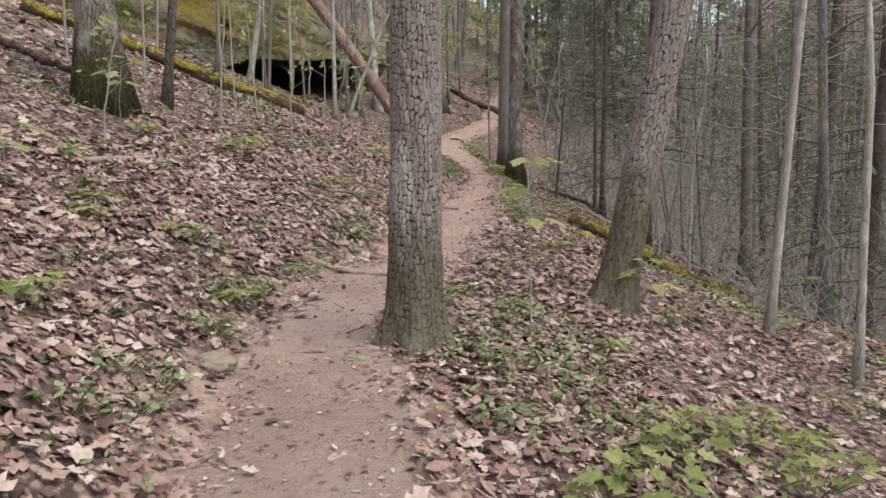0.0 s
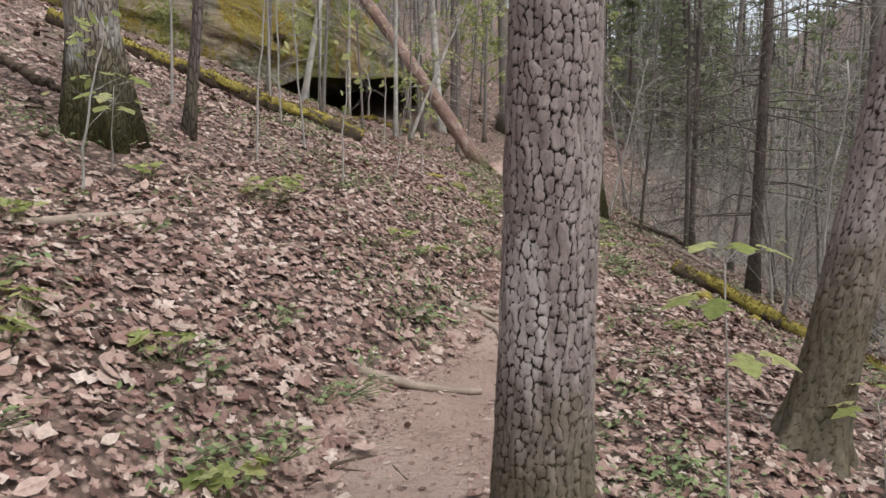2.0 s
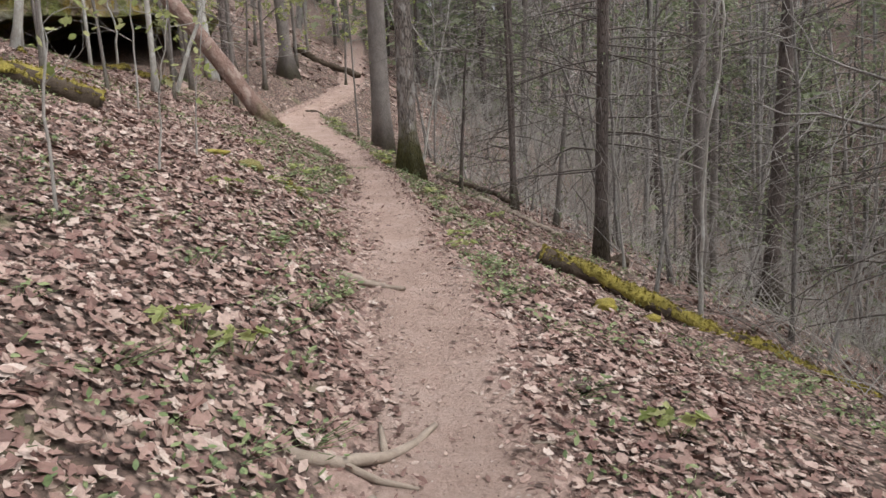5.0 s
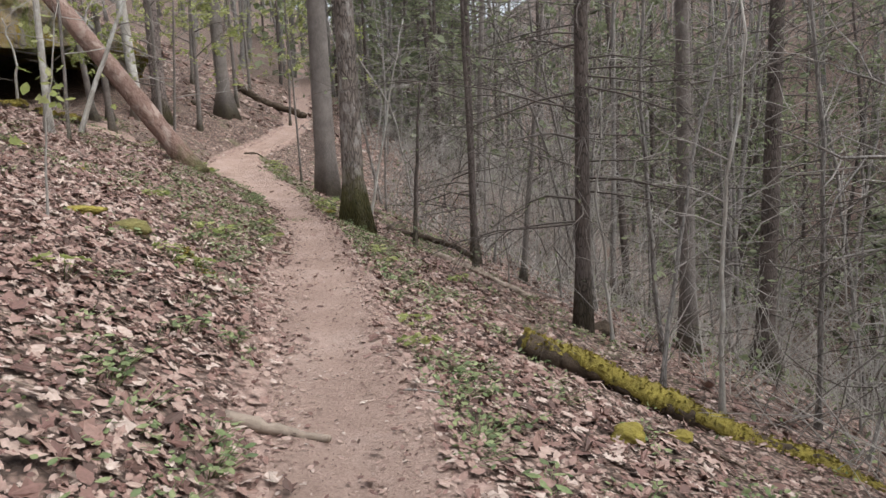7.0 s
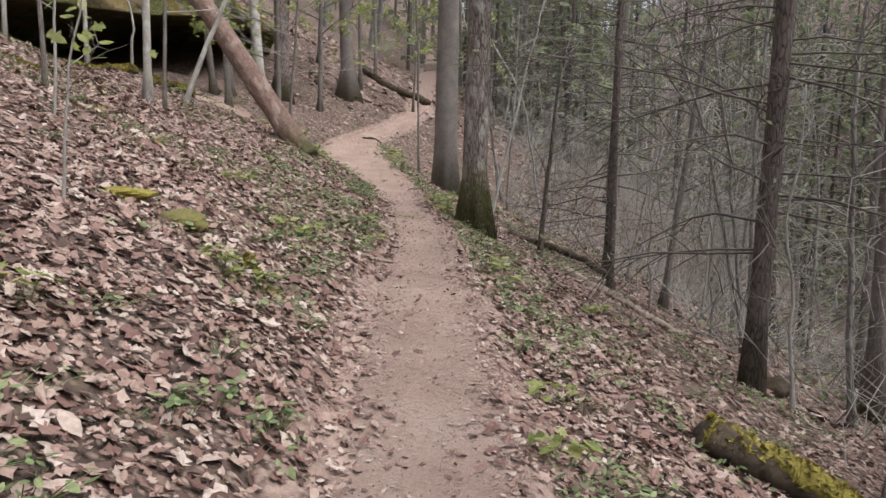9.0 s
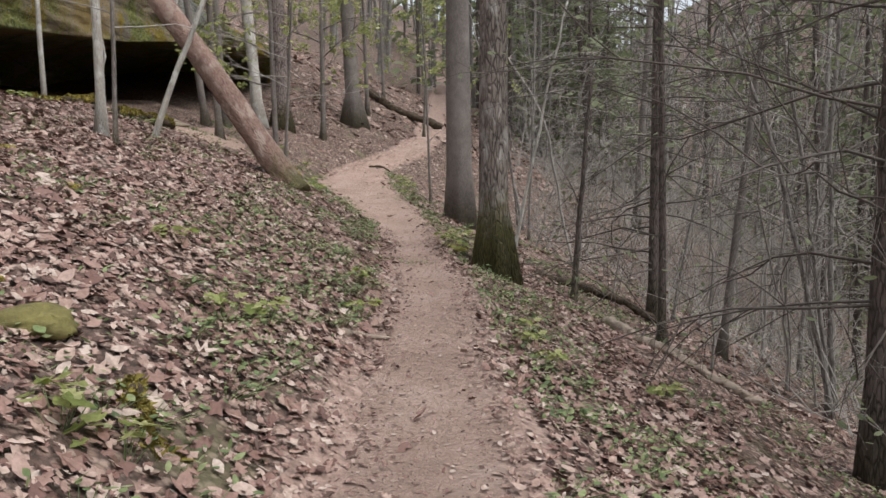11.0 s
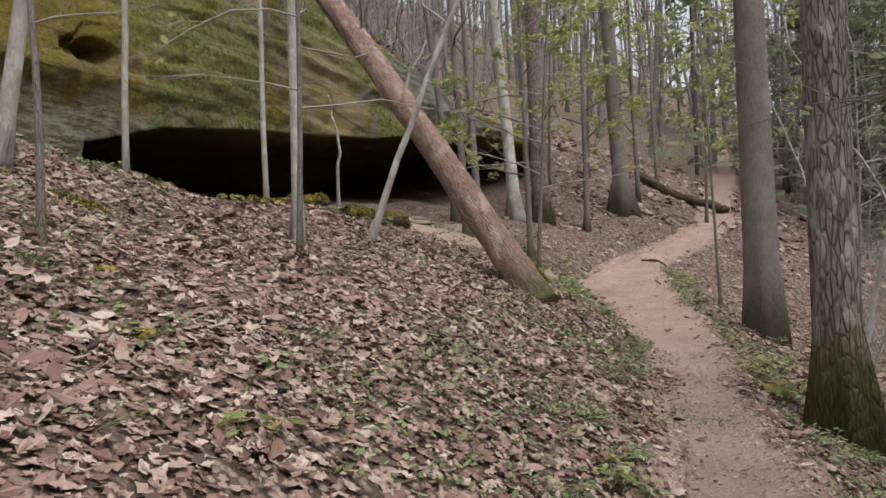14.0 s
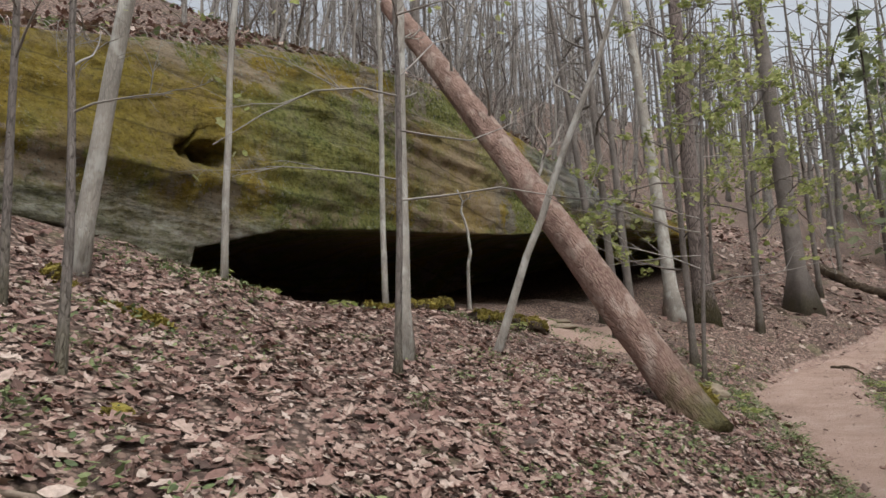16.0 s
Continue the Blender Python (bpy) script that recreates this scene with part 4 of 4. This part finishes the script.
stone(5.2, 17.7, .2, .17, .15, "dark rotten stump beside a hemlock", 11, ROTTEN)
stone(-3.9, 28.6, .3, .2, .07, "flat pale stone by the cave mouth", 12, STONE)
stone(-4.3, 29.6, .25, .2, .06, "flat pale stone by the cave mouth", 13, STONE)


def soil_patch():
    """Bare trodden soil before the cave."""
    rows, n, m = [], 26, 40
    for i in range(n):
        for j in range(m):
            a, q = 2 * math.pi * j / (m - 1), i / (n - 1)
            w = 1 + .22 * noise.noise((2 * math.cos(a), 2 * math.sin(a), 4))
            x, y = -3.6 + 1.25 * q * w * math.cos(a), 29.2 + 2.9 * q * w * math.sin(a)
            rows.append((x, y, ground(x, y) + .035 - .07 * q ** 6 + .02 * noise.noise((x * 3, y * 3, 2))))
    s = Shape()
    s.add(rows, grid_faces(n, m))
    return tagged(s.build("soil_patch", DIRT), "bare trodden soil before the cave mouth", "ground", kind="structure")


soil_patch()


# ---- low plants ----
def herb(name, seed, n, size, spread, tall, kind, mat, label):
    rng = np.random.default_rng(seed)
    s = Shape()
    st = Shape()
    for i in range(n):
        a, d = rng.uniform(0, 6.28), spread * math.sqrt(rng.uniform())
        q = np.array([d * math.cos(a), d * math.sin(a), tall * rng.uniform(.4, 1)])
        leaf(s, q, size * rng.uniform(.6, 1.3), turn(a + rng.normal(0, .6), rng.normal(0, .35), rng.uniform(-.2, .5)), kind, .3)
        st.tube([(q[0] * .25, q[1] * .25, -.03), q], (.003, .0015), 3, close=False)
    ob = st.build(name, HERB)
    part(s.build("foliage", mat, smooth=False), ob)["kind"] = "stuff"
    ob.location = (0, 0, 0)
    return tagged(ob, label, "plant", "low plants")


def plants():
    rng = np.random.default_rng(77)
    kinds = [herb("herb", 1, 16, .075, .13, .10, 2, HERB, "low green herb growing through leaf litter"), herb("herb", 2, 12, .10, .16, .14, 1, SPRING, "bright green seedling growing through leaf litter"),
             herb("herb", 3, 26, .05, .2, .08, 2, HERB, "low spreading green herb in leaf litter"), herb("herb", 4, 34, .09, .3, .2, 1, SPRING, "fresh bright green plant in leaf litter"), herb("herb", 5, 30, .045, .28, .05, 2, HERB, "patch of small green leaves in leaf litter")]
    for k, (x, y) in zip(kinds, ((-2.15, 4.2), (-2.4, 5.2), (.05, 5.2), (1.55, 3.95), (.95, 20.9))):
        k.location = (x, y, ground(x, y))
    spots = [(3, 1.85, 3.6), (3, 1.2, 3.5), (1, .85, 3.15), (1, 2.1, 4.2), (3, .75, 2.85), (2, -1.35, 3.15), (0, -1.5, 2.9), (1, -2.0, 3.6), (2, -1.3, 5.9), (4, -1.2, 6.1), (0, 1.9, 6.3), (1, 2.15, 6.6), (2, .15, 4.9), (0, .3, 4.5),
             (1, -2.3, 8.9), (3, -2.2, 8.2), (1, -3.0, 7.6), (2, 1.35, 11.4), (0, 1.2, 10.6), (4, 1.3, 12.6), (4, 1.4, 13.6), (2, -.35, 10.6), (2, -.6, 9.9), (1, -.3, 16.1), (1, -.5, 15.9), (3, 1.65, 22.1), (1, 1.5, 22.8), (3, 1.8, 23.4), (3, .2, 30.8), (3, 1.3, 31.6), (3, 1.2, 32.6), (4, .9, 30.0), (1, -5.2, 22.2), (1, -4.6, 22.8), (1, -5.4, 21.6)]
    for i in range(330):
        y = rng.uniform(3, 33)
        side = rng.uniform() < .62
        s = (.55 + rng.exponential(.9)) * (-1 if side else 1)
        spots.append((int(rng.choice([0, 1, 2, 2, 4, 4, 4])), float(along(y, 1)) + s * (1 if not side or y < 24 else 1.3), y))
    for k, x, y in spots:
        if abs(x - float(along(y, 1))) < float(along(y, 2)):
            continue
        sc = rng.uniform(.6, 1.15)
        copy_thing(kinds[k], pose(x, y, ground(x, y), 0, 0, rng.uniform(0, 360)))


plants()


def maple_seedling(x, y, tall, seed, n):
    rng = np.random.default_rng(seed)
    st, s = Shape(), Shape()
    path, _ = wander(rng, (0, 0, -.05), (.05, 0, 1), tall, 6, .05)
    st.tube(path, np.linspace(.007, .003, 7), 6)
    for i in range(n):
        a = i * 2.4
        p = path[-1 - (i % 3)]
        q = p + np.array([.16 * math.cos(a), .16 * math.sin(a), .06])
        st.tube([p, q], (.003, .002), 4)
        leaf(s, q + np.array([.05 * math.cos(a), .05 * math.sin(a), 0]), .17, turn(a, 0, .35), 1, -.3)
    ob = st.build("maple_seedling", TWIG)
    part(s.build("foliage", SPRING, smooth=False), ob)["kind"] = "stuff"
    ob.location = (x, y, ground(x, y))
    return tagged(ob, "slender maple seedling with bright fresh leaves", "seedling", "maple seedlings")


maple_seedling(.6, 5.15, 1.25, 1, 8)
maple_seedling(1.75, 6.2, .55, 2, 7)
maple_seedling(-3.2, 7.5, .7, 3, 6)
maple_seedling(-2.9, 5.0, .4, 4, 6)


# ---- fallen leaves over the forest floor ----
def scatter(shape, at, size, up, yaw, kind, curl):
    """Many leaves of one outline at once, each lying across its own up direction."""
    o = np.array(OUTLINES[kind])
    n, count = len(o), len(at)
    up = up / np.linalg.norm(up, axis=1)[:, None]
    u = np.stack([np.cos(yaw), np.sin(yaw), 0 * yaw], 1)
    u -= (u * up).sum(1)[:, None] * up
    u /= np.linalg.norm(u, axis=1)[:, None]
    v = np.cross(up, u)
    out = np.concatenate([o[[0, -1], 0], o[:-1, 0], o[:-1, 0]])
    wide = np.concatenate([[0, 0], o[:-1, 1], -o[:-1, 1]])
    lift = curl[:, None] * ((out - .4) ** 2 + .8 * np.abs(wide))[None]
    pts = at[:, None] + size[:, None, None] * ((out - .5)[None, :, None] * u[:, None] + wide[None, :, None] * v[:, None] + lift[:, :, None] * up[:, None])
    one = [(0, 1) + tuple(range(n, 1, -1)), (1, 0) + tuple(range(n + 1, 2 * n))]
    shape.add(pts.reshape(-1, 3), [tuple(q + i * 2 * n for q in f) for i in range(count) for f in one])


def fallen_leaves():
    rng = np.random.default_rng(55)
    for count, x0, x1, y0, y1, size in ((84000, -5.6, 5.6, 1.8, 26, .067), (17000, -5.6, -1, 12, 25, .0671), (24000, -5.2, 3, 2, 24, .034), (14000, -9, 9.5, 4, 40, .105), (4500, -7, 9, 38, 52, .2)):
        s = Shape()
        n = 0
        while n < count:
            m = 6000
            X, Y = rng.uniform(x0, x1, m), rng.uniform(y0, y1, m)
            if size in (.067, .034):
                X = np.where(rng.uniform(0, 1, m) < .45, along(Y, 1) + rng.uniform(-2.9, 2.2, m), X)
            gap = np.abs(X - along(Y, 1)) - along(Y, 2) + .14 * np.sin(Y * 2.3 + X) * np.sin(Y * .9)
            keep = rng.uniform(0, 1, m) < np.where(gap < -.15, .015, np.clip((gap + .15) / .42, .05, 1) ** 1.2 * .95)
            keep &= ((X + 3.6) / 1.25) ** 2 + ((Y - 29.2) / 2.9) ** 2 > rng.uniform(.6, 1.1, m)
            keep &= X > np.interp(Y, FACE[:, 0], FACE[:, 1]) + .1
            if size == .105:
                keep &= (Y > 25.5) | (X < -5.3) | (X > 5.2)
            X, Y = X[keep], Y[keep]
            Z = height(X, Y)
            k = len(X)
            up = np.stack([-(height(X + .1, Y) - Z) / .1, -(height(X, Y + .1) - Z) / .1, np.ones(k)], 1) + rng.normal(0, .33, (k, 3)) * [1, 1, .4]
            at = np.stack([X, Y, Z + rng.uniform(.008, .038, k)], 1)
            big, yaw, curl, kinds = size * np.clip(rng.lognormal(-.12, .42, k), .3, 1.9), rng.uniform(0, 6.28, k), rng.normal(.12, .5, k), rng.choice([0, 0, 0, 1, 2], k)
            for kind in (0, 1, 2):
                on = kinds == kind
                scatter(s, at[on], big[on], up[on], yaw[on], kind, curl[on])
            n += k
        tagged(s.build("fallen_leaves", FALLEN, smooth=False), "curled brown and tan oak leaves covering the ground", "leaf litter", kind="stuff")


fallen_leaves()


def trail_crumbs():
    """Leaf fragments and grit that feather the trail's edges."""
    rng = np.random.default_rng(66)
    s = Shape()
    m = 15000
    Y = np.where(rng.uniform(0, 1, m) < .8, rng.uniform(2, 24, m), rng.uniform(20, 37, m))
    side = np.where(rng.uniform(0, 1, m) < .5, 1, -1)
    off = np.where(rng.uniform(0, 1, m) < .8, 1.2 - np.abs(rng.normal(0, .38, m)) + .35 * rng.uniform(-1, 1, m), rng.uniform(0, 1, m))
    X = along(Y, 1) + side * off * along(Y, 2)
    at = np.stack([X, Y, height(X, Y) + rng.uniform(.008, .02, m)], 1)
    up = np.array([0, 0, 1.0]) + rng.normal(0, .25, (m, 3))
    scatter(s, at, rng.uniform(.01, .046, m), up, rng.uniform(0, 6.28, m), 2, rng.normal(.1, .4, m))
    return tagged(s.build("leaf_crumbs", FALLEN, smooth=False), "broken leaf bits scattered along the path edges", "leaf litter", kind="stuff")


def ground_cover():
    """Tiny green leaves in loose patches over the litter."""
    rng = np.random.default_rng(67)
    s = Shape()
    n = 0
    while n < 24000:
        x, y = rng.uniform(-6, 5), rng.uniform(2.5, 34)
        gap = abs(x - float(along(y, 1))) - float(along(y, 2))
        want = noise.noise((x * .7, y * .7, 5)) + .45 * noise.noise((x * 2.4, y * 2.4, 9)) - .12 + (.35 if .05 < gap < .9 and 15 < y < 33 else 0)
        if gap < .06 or rng.uniform() > want * 1.6 + .08 or x < float(np.interp(y, FACE[:, 0], FACE[:, 1])) + .2:
            continue
        leaf(s, (x, y, ground(x, y) + rng.uniform(.025, .08)), rng.uniform(.025, .062), turn(rng.uniform(0, 6.28), rng.normal(0, .4), rng.normal(0, .4)), 2, .3)
        n += 1
    return tagged(s.build("ground_cover", HERB, smooth=False), "scattered small green leaves over leaf litter", "plants", kind="stuff")


def valley_green():
    """Low greenery on the valley side under the bare woods."""
    rng = np.random.default_rng(69)
    s = Shape()
    n = 0
    while n < 9000:
        x, y = rng.uniform(5.5, 30), rng.uniform(8, 55)
        if rng.uniform() > .45 + 1.2 * noise.noise((x * .3, y * .3, 2)) or x - float(along(y, 1)) < 5:
            continue
        leaf(s, (x, y, ground(x, y) + rng.uniform(.03, .3)), rng.uniform(.05, .13), turn(rng.uniform(0, 6.28), rng.normal(0, .5), rng.normal(0, .5)), 2, .3)
        n += 1
    return tagged(s.build("valley_plants", HERB, smooth=False), "low green plants under the trees down the slope", "plants", kind="stuff")


trail_crumbs()
ground_cover()
valley_green()


def hill_leaves():
    """Leaf litter and hanging roots along the top of the cliff."""
    rng = np.random.default_rng(68)
    s, g, r = Shape(), Shape(), Shape()
    for i in range(5000):
        y = rng.uniform(15, 38)
        x = float(np.interp(y, FACE[:, 0], FACE[:, 1])) - .75 - rng.exponential(1.6)
        at = (x + .1, y, hill_top(x, y) + rng.uniform(.0, .12))
        green = rng.uniform() < .16
        leaf(g if green else s, at, rng.uniform(.07, .16), turn(rng.uniform(0, 6.28), rng.normal(0, .4), rng.normal(0, .4) - .4), 2 if green else 0, rng.normal(.1, .4))
    tagged(s.build("fallen_leaves", FALLEN, smooth=False), "brown leaves lying along the cliff top", "leaf litter", kind="stuff")
    tagged(g.build("cliff_plants", HERB, smooth=False), "small green plants along the cliff top", "plants", kind="stuff")
    for i in range(110):
        y = rng.uniform(18.5, 29)
        x = float(np.interp(y, FACE[:, 0], FACE[:, 1])) - .35
        z = float(np.interp(y, TOP[:, 0], TOP[:, 1]))
        path, _ = wander(rng, (x - .25, y, z + .12), (.8, rng.normal(0, .3), .2), rng.uniform(.3, .9), 6, .12, .35)
        r.tube(path, np.linspace(.006, .002, 7), 3, close=False)
    tagged(r.build("hanging_roots", TWIG), "thin dry roots and grass hanging over the cliff edge", "roots", kind="stuff")


hill_leaves()
far_evergreens()
